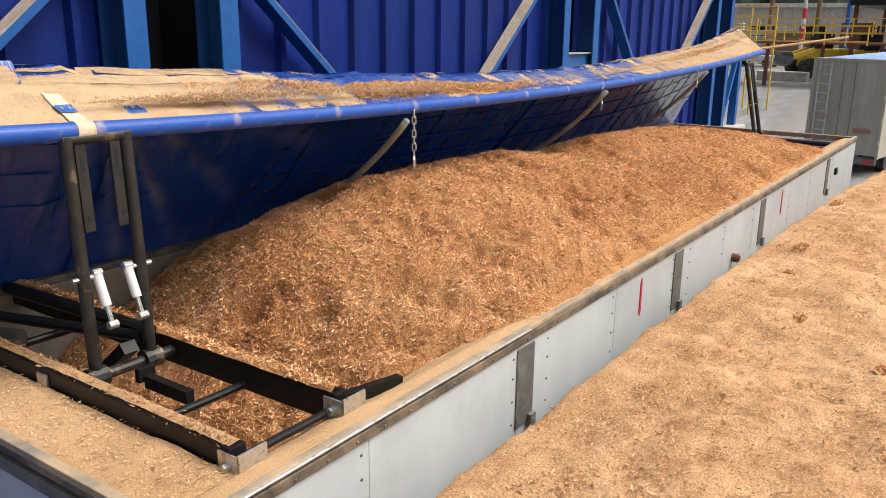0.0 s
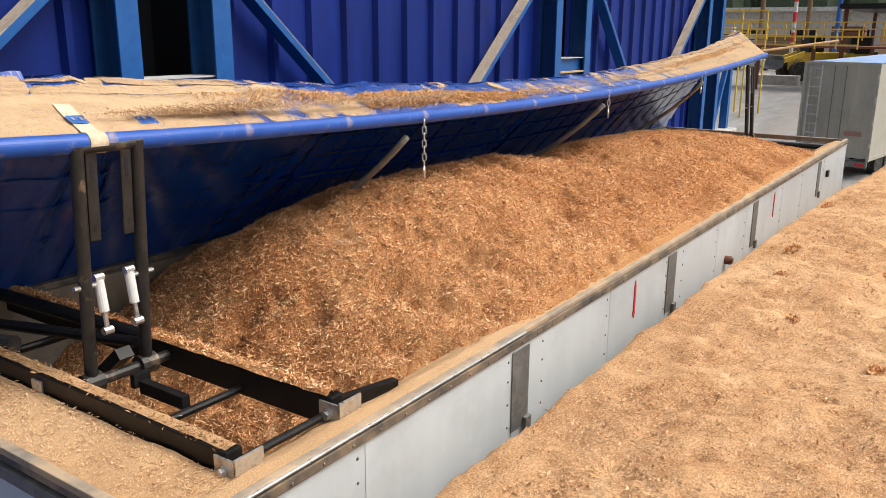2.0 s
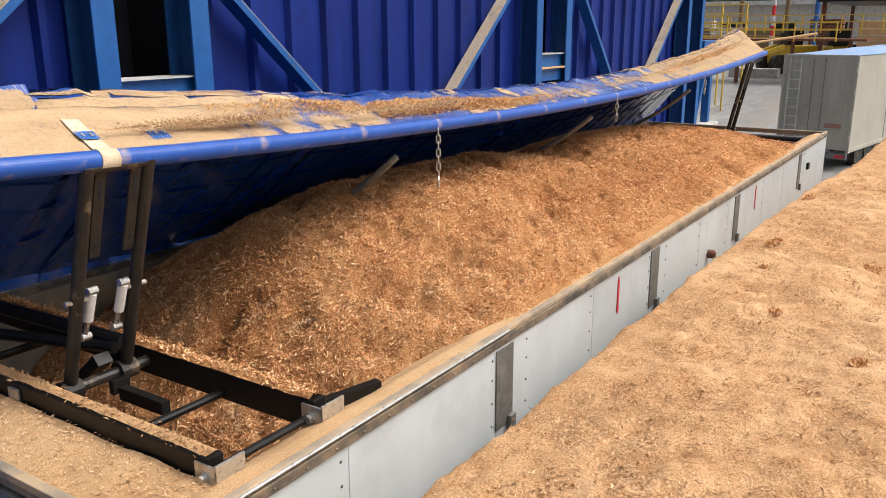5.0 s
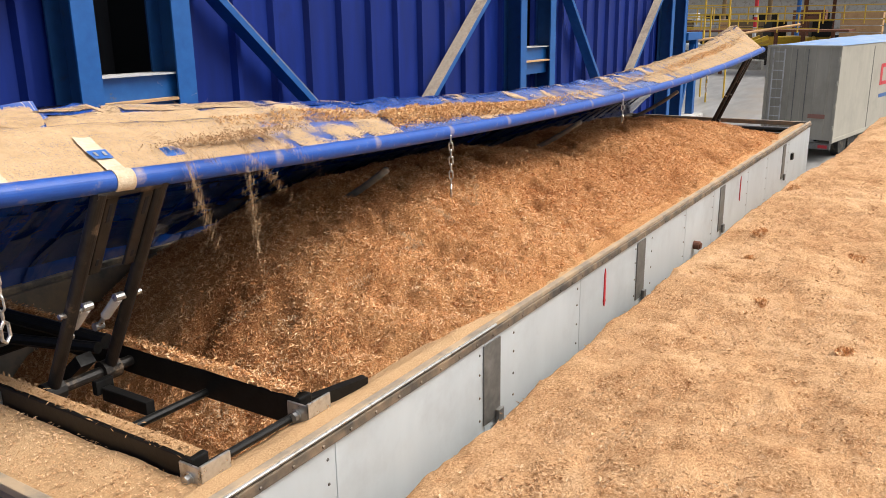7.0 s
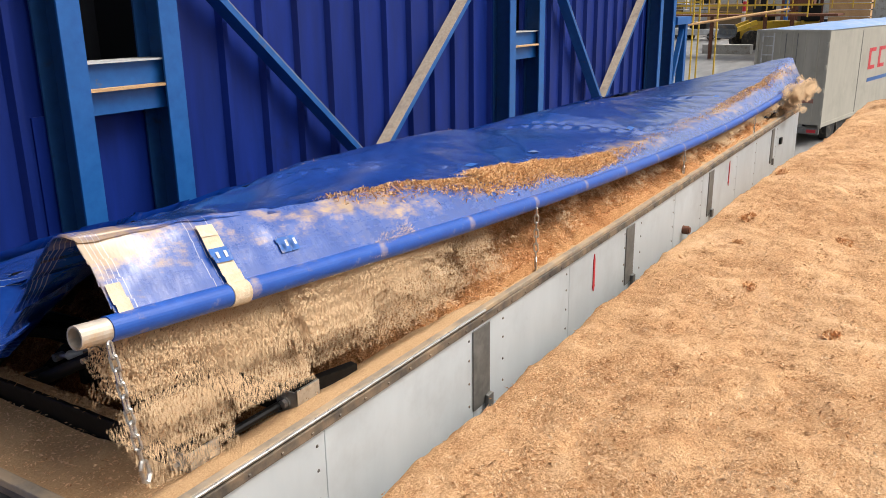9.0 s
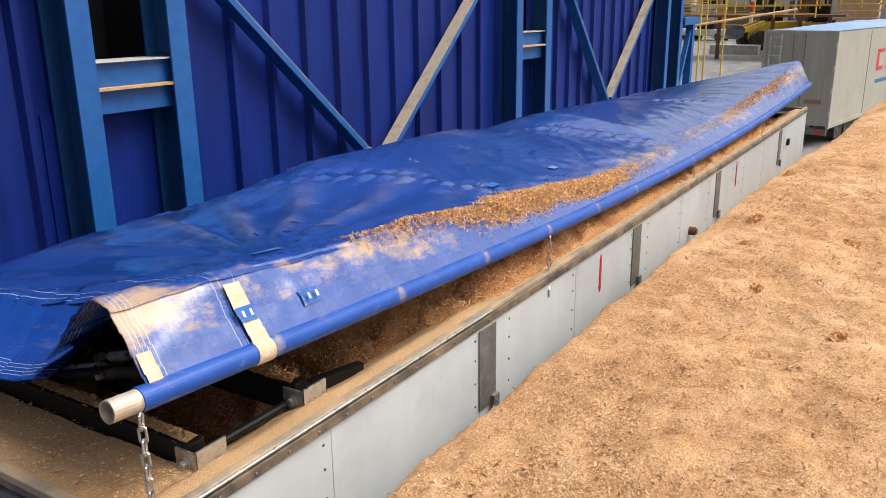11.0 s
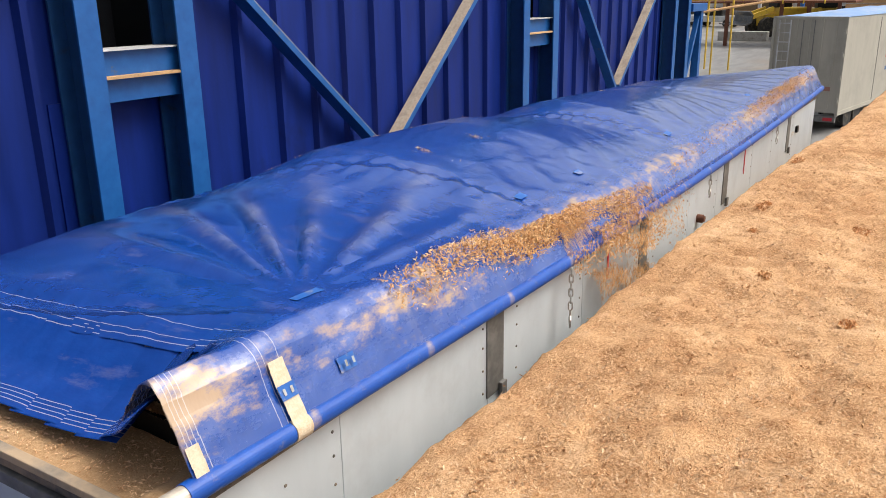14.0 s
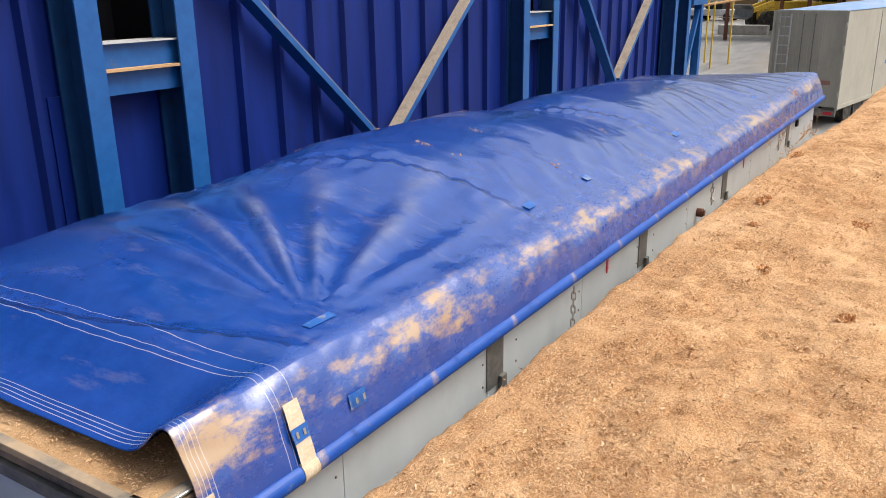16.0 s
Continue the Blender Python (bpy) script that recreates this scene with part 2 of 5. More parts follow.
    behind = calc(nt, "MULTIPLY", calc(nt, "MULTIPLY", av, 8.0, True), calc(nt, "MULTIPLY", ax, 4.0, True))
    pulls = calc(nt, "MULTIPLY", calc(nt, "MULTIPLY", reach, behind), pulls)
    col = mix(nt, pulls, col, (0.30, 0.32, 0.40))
    nt.links.new(col, b.inputs["Base Color"])
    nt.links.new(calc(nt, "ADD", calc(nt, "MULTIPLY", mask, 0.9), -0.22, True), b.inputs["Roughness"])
    b.inputs["Specular IOR Level"].default_value = 0.9
    b.inputs["Coat Weight"].default_value, b.inputs["Coat Roughness"].default_value = 0.8, 0.24
    crease = noise_tex(nt, uv, 4.5, 5, 0.6, (1.0, 0.45, 1))
    bump(nt, b, crease, 0.2, 0.05)
    return m


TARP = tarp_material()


# ---- mesh helpers ----
def part(name, bm, material, parent=None, label="", smooth=False):
    me = bpy.data.meshes.new(name)
    bm.to_mesh(me)
    bm.free()
    if smooth:
        me.polygons.foreach_set("use_smooth", [True] * len(me.polygons))
    for mt in material if isinstance(material, (list, tuple)) else [material]:
        me.materials.append(mt)
    ob = new(name, me)
    ob.parent = parent
    if label:
        tagged(ob, label)
    return ob


def box(bm, lo, hi, bevel=0.0):
    g = bmesh.ops.create_cube(bm, size=1)["verts"]
    c = [(a + b) / 2 for a, b in zip(lo, hi)]
    bmesh.ops.scale(bm, vec=[b - a for a, b in zip(lo, hi)], verts=g)
    bmesh.ops.translate(bm, vec=c, verts=g)
    if bevel:
        es = list({e for v in g for e in v.link_edges})
        bmesh.ops.bevel(bm, geom=es, offset=bevel, segments=2, affect="EDGES", profile=0.6)
    return bm


def beam(bm, p, q, w, h, up=(0, 0, 1)):
    """A square bar from p to q."""
    p, q = Vector(p), Vector(q)
    d = (q - p).normalized()
    side = d.cross(Vector(up)).normalized()
    top = side.cross(d)
    vs = [bm.verts.new(e + side * sx * w / 2 + top * sz * h / 2) for e in (p, q) for sx, sz in ((-1, -1), (1, -1), (1, 1), (-1, 1))]
    for f in ((0, 1, 2, 3), (7, 6, 5, 4), (0, 4, 5, 1), (1, 5, 6, 2), (2, 6, 7, 3), (3, 7, 4, 0)):
        bm.faces.new([vs[i] for i in f])
    return bm


def tube(bm, p, q, r, n=10, r2=None):
    p, q = Vector(p), Vector(q)
    m = Matrix.Translation((p + q) / 2) @ (q - p).to_track_quat("Z", "Y").to_matrix().to_4x4()
    bmesh.ops.create_cone(bm, cap_ends=True, segments=n, radius1=r, radius2=r if r2 is None else r2, depth=(q - p).length, matrix=m)
    return bm


def sweep(bm, pts, r, n=10):
    """One round pipe along a line of points, closed at both ends."""
    pts = [Vector(p) for p in pts]
    rings = []
    for k, p in enumerate(pts):
        d = (pts[min(k + 1, len(pts) - 1)] - pts[max(k - 1, 0)]).normalized()
        a = d.cross(Vector((0.31, 0.9, 0.27))).normalized()
        b = d.cross(a)
        rings.append([bm.verts.new(p + a * r * math.cos(2 * math.pi * q / n) + b * r * math.sin(2 * math.pi * q / n)) for q in range(n)])
    for ra, rb in zip(rings, rings[1:]):
        for q in range(n):
            bm.faces.new((ra[q], ra[(q + 1) % n], rb[(q + 1) % n], rb[q]))
    bm.faces.new(rings[0])
    bm.faces.new(rings[-1])
    return bm


def nb():
    return bmesh.new()


def lerp_table(rows, t):
    """Linear look-up in rows of (key, values...)."""
    ks = [r[0] for r in rows]
    return [float(np.interp(t, ks, [r[i] for r in rows])) for i in range(1, len(rows[0]))]


def fbm(x, y, s, seed=0.0, octaves=4):
    v, a = 0.0, 1.0
    for _ in range(octaves):
        v += a * noise.noise((x * s, y * s, seed))
        s *= 2.1
        a *= 0.5
    return v


# ---- ground and building ----
def ground_z(x):
    """The yard rises gently behind the trailer and levels out."""
    return 0.021 * min(max(x - 14.0, 0.0), 130.0)


bm = nb()
lines = [[bm.verts.new((x, y, ground_z(x))) for y in (-900, -40, 0, 40, 900)] for x in (-900, -20, 14, 30, 60, 100, 144, 900)]
for la, lb in zip(lines, lines[1:]):
    for k in range(4):
        bm.faces.new((la[k], lb[k], lb[k + 1], la[k + 1]))
tagged(part("ground", bm, YARD), "wet grey muddy asphalt yard with puddles", "ground", kind="structure")

WALL_Y, COL_Y = 4.97, 4.6
WALL_X0, WALL_X1, WALL_TOP = -10.45, 20.75, 9.5
PITCH = 0.6


def building_wall():
    wall = tagged(new("wall_north"), "blue ribbed sheet metal wall of an industrial building", "wall", kind="structure")
    def panel_mesh(name, width):
        bm = nb()
        prof = [(0, 0), (0.035, -0.07), (0.10, -0.07), (0.135, 0.0), (width, 0.0)]
        for (xa, ya), (xb, yb) in zip(prof, prof[1:]):
            bm.faces.new([bm.verts.new(p) for p in ((xa, ya, 0), (xb, yb, 0), (xb, yb, WALL_TOP), (xa, ya, WALL_TOP))])
        bmesh.ops.remove_doubles(bm, verts=bm.verts, dist=1e-4)
        bmesh.ops.solidify(bm, geom=bm.faces[:], thickness=0.006)
        return part(name, bm, BLUE_WALL, wall)
    holes = [(3.28, 4.14), (11.60, 12.42)]
    first = None
    x = WALL_X0
    while x < WALL_X1 - 0.2:
        w = PITCH
        open_part = any(a - 0.1 < x + w / 2 < b + 0.15 for a, b in holes)
        if not open_part:
            if first is None:
                ob = panel_mesh("panel", PITCH)
                first = ob
            else:
                ob = new("panel", first.data)
                ob.parent = wall
            ob.location = (x, WALL_Y, GROUND)
        x += w
    # lower infill of the slots between the paired columns
    for a, b in holes:
        bm = box(nb(), (a - 0.35, WALL_Y - 0.02, GROUND), (b + 0.35, WALL_Y + 0.03, 4.52))
        part("infill_panel", bm, BLUE_WALL, wall)
        # sheets behind and beside the slot, its inner shade put into their colour
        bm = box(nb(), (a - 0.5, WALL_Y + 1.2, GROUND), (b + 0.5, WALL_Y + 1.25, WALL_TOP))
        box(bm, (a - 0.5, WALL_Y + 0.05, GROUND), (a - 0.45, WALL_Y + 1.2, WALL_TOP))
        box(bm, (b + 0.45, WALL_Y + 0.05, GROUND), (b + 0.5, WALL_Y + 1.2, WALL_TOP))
        part("recess_shade", bm, SHADE_BLACK, wall, "near-black sheets painted as the shade between paired columns")
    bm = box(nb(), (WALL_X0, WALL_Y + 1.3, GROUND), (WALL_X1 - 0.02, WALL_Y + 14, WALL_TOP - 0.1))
    part("building_core", bm, SHADED_STEEL, wall)


building_wall()


def column(x, name="steel_column"):
    ob = tagged(new(name), "blue painted steel I-beam column beside the ribbed wall", "column", group="building columns")
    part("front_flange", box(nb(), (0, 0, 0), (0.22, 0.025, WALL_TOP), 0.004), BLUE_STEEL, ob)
    # web and back flange lie behind the front: their shade is painted
    part("web", box(nb(), (0.10, 0.026, 0), (0.12, 0.30, WALL_TOP)), SHADED_STEEL, ob)
    part("back_flange", box(nb(), (-0.04, 0.301, 0), (0.24, 0.325, WALL_TOP)), SHADED_STEEL, ob)
    ob.matrix_basis = pose(x, COL_Y, GROUND)
    return ob


col = column(3.08)
for x in (4.12, 11.29, 12.44, 19.45, 20.55, -4.9, -3.9):
    copy_thing(col, pose(x, COL_Y, GROUND))


def brace(x0, z0, x1, z1):
    ob = tagged(new("diagonal_brace"), "blue steel channel brace with sawdust along its top", "brace", group="wall braces")
    a, b = Vector((x0, COL_Y + 0.16, z0)), Vector((x1, COL_Y + 0.16, z1))
    part("channel", beam(nb(), a, b, 0.20, 0.07), BLUE_STEEL, ob)
    n = (b - a).normalized().cross(Vector((0, 1, 0)))
    n = n if n.z > 0 else -n
    part("dust_cover", beam(nb(), a + n * 0.04, b + n * 0.04, 0.19, 0.012), PALE_DUST, ob, "tan sawdust layer")


for x0 in (-0.2 - 0.0, 7.52, 15.9):
    brace(x0 - 0.10, 3.42, x0 - 4.0 if x0 < 15 else x0 - 3.35, 6.75)
    brace(x0 + 0.12, 3.42, x0 + 4.0, 6.75)

for x0, x1 in ((3.2, 4.2), (11.45, 12.5)):
    ob = tagged(new("cross_beam"), "blue steel cross beam between paired columns, dusty on top", "beam", group="cross beams")
    part("channel_web", box(nb(), (x0, COL_Y + 0.10, 4.50), (x1, COL_Y + 0.12, 4.95)), BLUE_STEEL, ob)
    part("top_flange", box(nb(), (x0, COL_Y + 0.04, 4.951), (x1, COL_Y + 0.36, 4.965)), SKIRT, ob)
    part("middle_ledge", box(nb(), (x0, COL_Y + 0.01, 4.71), (x1, COL_Y + 0.098, 4.735)), DUST, ob)


# ---- the trailer being covered ----
def load_top(x, y):
    """Height of the shredded bark in the trailer."""
    zc = lerp_table([(0.0, 3.34), (0.9, 3.42), (1.2, 3.70), (1.6, 4.06), (2.0, 4.28), (2.7, 4.41), (4.2, 4.40), (5.0, 4.30), (5.3, 4.24), (5.9, 4.34), (7.3, 4.30), (8.6, 4.20), (9.6, 4.07), (10.2, 3.82), (10.7, 3.5), (11.2, 3.4)], x)[0]
    edge = lerp_table([(0.0, 3.30), (0.85, 3.38), (1.2, 3.60), (1.9, 3.90), (2.6, 3.985), (9.0, 3.97), (9.9, 3.88), (10.5, 3.5), (11.2, 3.4)], x)[0]
    far = min(edge, 3.86) - 0.02
    if y < 1.45:
        k = max(0.0, min(1.0, (y - 0.05) / 1.4))
        z = edge + (zc - edge) * math.sin(k * math.pi / 2) ** 0.95
    else:
        k = max(0.0, min(1.0, (2.55 - y) / 1.1))
        z = far + (zc - far) * math.sin(k * math.pi / 2) ** 0.9
    return z


def load_relief(x, y):
    clods = abs(fbm(x + 0.4 * y, y, 2.6, 9.0, 4))
    h = 0.08 * fbm(x, y * 0.8, 1.5, 3.0, 3) - 0.15 * clods + 0.075 + 0.03 * fbm(x, y, 9.0, 2.0, 2) - 0.06 * abs(fbm(x, y, 8.0, 17.0, 2))
    h = h if h < 0.03 else 0.03 + 0.4 * (h - 0.03)
    return h if h > 0 else h * (0.15 + 0.85 * min(1.0, max(0.0, y - 0.05) / 0.45))


def grid_mesh(name, x0, x1, y0, y1, step, height, material, parent=None, label=""):
    nx, ny = int((x1 - x0) / step) + 1, int((y1 - y0) / step) + 1
    xs, ys = np.linspace(x0, x1, nx), np.linspace(y0, y1, ny)
    verts = [(x, y, height(x, y)) for x in xs for y in ys]
    faces = [(i * ny + j, (i + 1) * ny + j, (i + 1) * ny + j + 1, i * ny + j + 1) for i in range(nx - 1) for j in range(ny - 1)]
    me = bpy.data.meshes.new(name)
    me.from_pydata(verts, [], faces)
    me.polygons.foreach_set("use_smooth", [True] * len(faces))
    me.materials.append(material)
    ob = new(name, me)
    ob.parent = parent
    if label:
        tagged(ob, label)
    return ob


def flakes(name, spots, size, material, parent=None, label="", flat=0.5, aspect=4.0, roll=0.5):
    """Many loose chips: slender four-sided slivers lying at the spots (x, y, z)."""
    rng = np.random.default_rng(len(spots) + 7)
    n = len(spots)
    p = np.array(spots, float)
    a = rng.uniform(0, 2 * math.pi, n)
    tilt = rng.normal(0, flat, n)
    ln = size * rng.uniform(0.5, 1.6, n)
    d = np.stack([np.cos(a) * np.cos(tilt), np.sin(a) * np.cos(tilt), np.sin(tilt)], 1) * ln[:, None] / 2
    s = np.stack([-np.sin(a), np.cos(a), rng.normal(0, roll, n)], 1) * (ln / aspect)[:, None] / 2
    up = np.array([0, 0, 1.0]) * (ln / aspect / 2)[:, None]
    verts = np.stack([p - d, p - s + up * 0.8, p + d, p + s + up * 0.2], 1).reshape(-1, 3)
    i = np.arange(n)
    faces = np.concatenate([np.stack([i * 4, i * 4 + 1, i * 4 + 2], 1), np.stack([i * 4, i * 4 + 2, i * 4 + 3], 1)])
    me = bpy.data.meshes.new(name)
    me.from_pydata(verts.tolist(), [], faces.tolist())
    me.materials.append(material)
    ob = new(name, me)
    ob.parent = parent
    if label:
        tagged(ob, label)
    return ob


def bark_load():
    ob = tagged(new("bark_load"), "heaped reddish brown shredded bark filling the open trailer", "wood chips", kind="stuff")
    top = lambda x, y: load_top(x, y) + load_relief(x, y) * (1.0 if x > 1 else 0.6)
    grid_mesh("heap", 0.10, L - 0.06, 0.032, W - 0.05, 0.022, lambda x, y: top(x, y) - (0.2 if y < 0.05 else 0.0) + 0.014 * noise.noise((x * 22, y * 22, 1.7)), BARK_BED, ob)
    rng = random.Random(5)
    spots = []
    for _ in range(BARK_CHIPS):
        x = 0.3 + 10.4 * rng.random() ** 1.5
        y = rng.uniform(0.08, W - 0.1)
        spots.append((x, y, top(x, y) + rng.uniform(-0.004, 0.016)))
    n = len(spots)
    flakes("loose_shreds", spots[: n * 5 // 6], 0.021, BARK, ob, flat=0.6, aspect=6.0, roll=0.8)
    flakes("loose_shreds", spots[n * 5 // 6:], 0.030, BARK, ob, flat=0.7, aspect=8.0, roll=0.8)


bark_load()


def trailer():
    tr = tagged(new("chip_trailer"), "open-topped aluminium chip trailer with riveted sides and dusty rim", "trailer")
    # side sheets, riveted
    seams = [0.0, 0.80, 1.90, 3.05, 4.05, 5.20, 6.05, 7.40, 8.35, 9.6, L]
    for a, b in zip(seams, seams[1:]):
        part("side_panel", box(nb(), (a + 0.002, 0.0, 0.95), (b - 0.002, 0.03, 3.93), 0.002), ALU, tr)
    part("far_side", box(nb(), (0, W - 0.04, 0.95), (L, W, 3.90)), ALU, tr)
    part("far_inner_board", box(nb(), (0.05, W - 0.075, 3.50), (L, W - 0.041, 3.97), 0.005), BOARD, tr, "grey dusty inner board")
    part("end_panel", box(nb(), (0.001, 0.031, 0.95), (0.04, W - 0.041, 3.86)), ALU, tr)
    part("end_panel", box(nb(), (L - 0.04, 0.031, 0.95), (L - 0.001, W - 0.041, 3.9)), ALU, tr)
    part("floor_bed", box(nb(), (0.041, 0.031, 0.90), (L - 0.041, W - 0.041, 0.96)), BLACK, tr)
    # rim of the near side: steps of channel, cap and dusty inner ledge
    part("rim_channel", box(nb(), (-0.01, -0.014, 3.935), (L, 0.045, 3.975), 0.004), RIM, tr)
    part("rim_cap", box(nb(), (-0.01, -0.004, 3.976), (L, 0.03, 4.0), 0.005), CAP, tr, "dusty grey cap strip")
    part("rim_edge", tube(nb(), (-0.012, -0.008, 3.99), (2.0, -0.008, 3.99), 0.007), SILVER, tr, "bright worn edge")
    grid_mesh("rim_ledge", 0.0, L - 0.2, 0.031, 0.24, 0.02, lambda x, y: 3.988 + 0.007 * fbm(x, y, 6, 3, 3) - 0.5 * max(0, y - 0.11), DUST, tr, "sawdust covered ledge")
    part("far_rim", box(nb(), (-0.01, W - 0.04, 3.95), (L, W + 0.02, 4.0), 0.006), RIM, tr)
    part("end_rim", box(nb(), (L - 0.06, 0.05, 3.93), (L + 0.005, W - 0.041, 3.99), 0.006), BOARD, tr)
    part("end_bar", tube(nb(), (L - 0.42, 0.12, 3.9), (L - 0.42, W - 0.1, 3.9), 0.04), BLACK, tr)
    part("end_bar", box(nb(), (L - 0.85, 0.12, 3.82), (L - 0.78, W - 0.1, 3.92)), BLACK, tr)
    # front platform
    part("platform", box(nb(), (0.012, 0.05, 3.80), (0.30, W - 0.041, 3.955), 0.008), BOARD, tr)
    grid_mesh("platform_dust", 0.012, 0.30, 0.04, W - 0.042, 0.014, lambda x, y: 3.970 + 0.010 * fbm(x, y, 5, 7, 4) - 0.02 * abs(x - 0.15), DUST, tr, "caked sawdust layer")
    rng = random.Random(41)
    spots = [(rng.uniform(0.02, 0.30), rng.uniform(0.05, 2.4), 3.975 + rng.random() * 0.004) for _ in range(2500)]
    tagged(flakes("chip_litter", spots, 0.014, SAWDUST, tr, flat=0.2, aspect=3.0, roll=0.2), kind="stuff")
    for k, (z0, z1, x0) in enumerate(((3.945, 3.975, -0.03), (3.90, 3.94, -0.015), (3.84, 3.89, -0.03))):
        part("end_moulding", box(nb(), (x0, -0.004, z0), (0.011, W, z1), 0.005), (CAP, RIM, ALU_DARK)[k], tr)
    part("end_sheet", box(nb(), (-0.012, 0.0, 0.95), (0.0, W, 3.835)), ALU, tr)
    # chassis and wheels
    for y in (0.75, 1.75):
        part("chassis_rail", box(nb(), (0.3, y, 0.62), (L - 0.2, y + 0.12, 0.90)), BLACK, tr)
    for x in (7.6, 8.9, 10.1):
        for y in (0.05, W - 0.35):
            wh = part("wheel", tube(nb(), (x, y, 0.5), (x, y + 0.30, 0.5), 0.5, 24), RUBBER, tr)
            part("rim", tube(nb(), (x, y - 0.01, 0.5), (x, y + 0.31, 0.5), 0.27, 16), SILVER, wh)
    part("landing_leg", box(nb(), (1.6, 0.5, 0.0), (1.75, 0.65, 0.62)), BLACK, tr)
    part("landing_leg", box(nb(), (1.6, 1.95, 0.0), (1.75, 2.1, 0.62)), BLACK, tr)
    # patch plates
    for x in (1.886, 4.03, 6.25, 9.2):
        pl = part("patch_plate", box(nb(), (x, -0.008, 3.50), (x + 0.165, -0.001, 3.915), 0.002), ALU_DARK, tr, "dull grey patch plate")
        part("tab", box(nb(), (x + 0.11, -0.03, 3.47), (x + 0.165, -0.0085, 3.545), 0.004), ALU_DARK, pl)
    # rivets
    bm = nb()
    bmesh.ops.create_icosphere(bm, subdivisions=1, radius=0.0075)
    bmesh.ops.scale(bm, vec=(1, 0.6, 1), verts=bm.verts)
    first = part("rivet", bm, RIM, tr)
    first.location = (0.5, -0.002, 3.80)
    spots = []
    for s in seams[1:-1]:
        for z in (3.30, 3.42, 3.54, 3.66, 3.78, 3.88):
            spots.append((s - 0.045, z))
            if s in (1.90, 4.05, 6.05):
                spots.append((s + 0.30, z))
    x = 0.1
    while x < L:
        spots.append((x, 3.952))
        x += 0.155
    for x, z in spots[:290]:
        o = new("rivet", first.data)
        o.parent = tr
        o.location = (x, -0.016 if z > 3.9 else -0.001, z)
    # red arrows
    for x in (3.44, 7.05):
        bm = nb()
        w = 0.012
        pts = [(0, 3.64), (w * 1.5, 3.675), (w, 3.69), (w, 3.85), (0, 3.89), (-w, 3.85), (-w, 3.69), (-w * 1.5, 3.675)]
        fr_ = [bm.verts.new((x + a, -0.006, z)) for a, z in pts]
        bk_ = [bm.verts.new((x + a, -0.001, z)) for a, z in pts]
        bm.faces.new(fr_)
        for k in range(len(pts)):
            bm.faces.new((fr_[k], bk_[k], bk_[k - 1], fr_[k - 1]))
        part("arrow_marking", bm, RED, tr, "red arrow marking")
    kn = part("drain_knob", tube(nb(), (5.48, -0.05, 3.56), (5.48, -0.001, 3.56), 0.036, 16), RUST, tr, "rusty round plug")
    part("knob_cap", tube(nb(), (5.48, -0.064, 3.56), (5.48, -0.0502, 3.56), 0.026, 16), RUST, kn)
    part("side_marker", box(nb(), (9.75, -0.03, 3.66), (9.84, -0.001, 3.74), 0.004), BLACK, tr)


trailer()


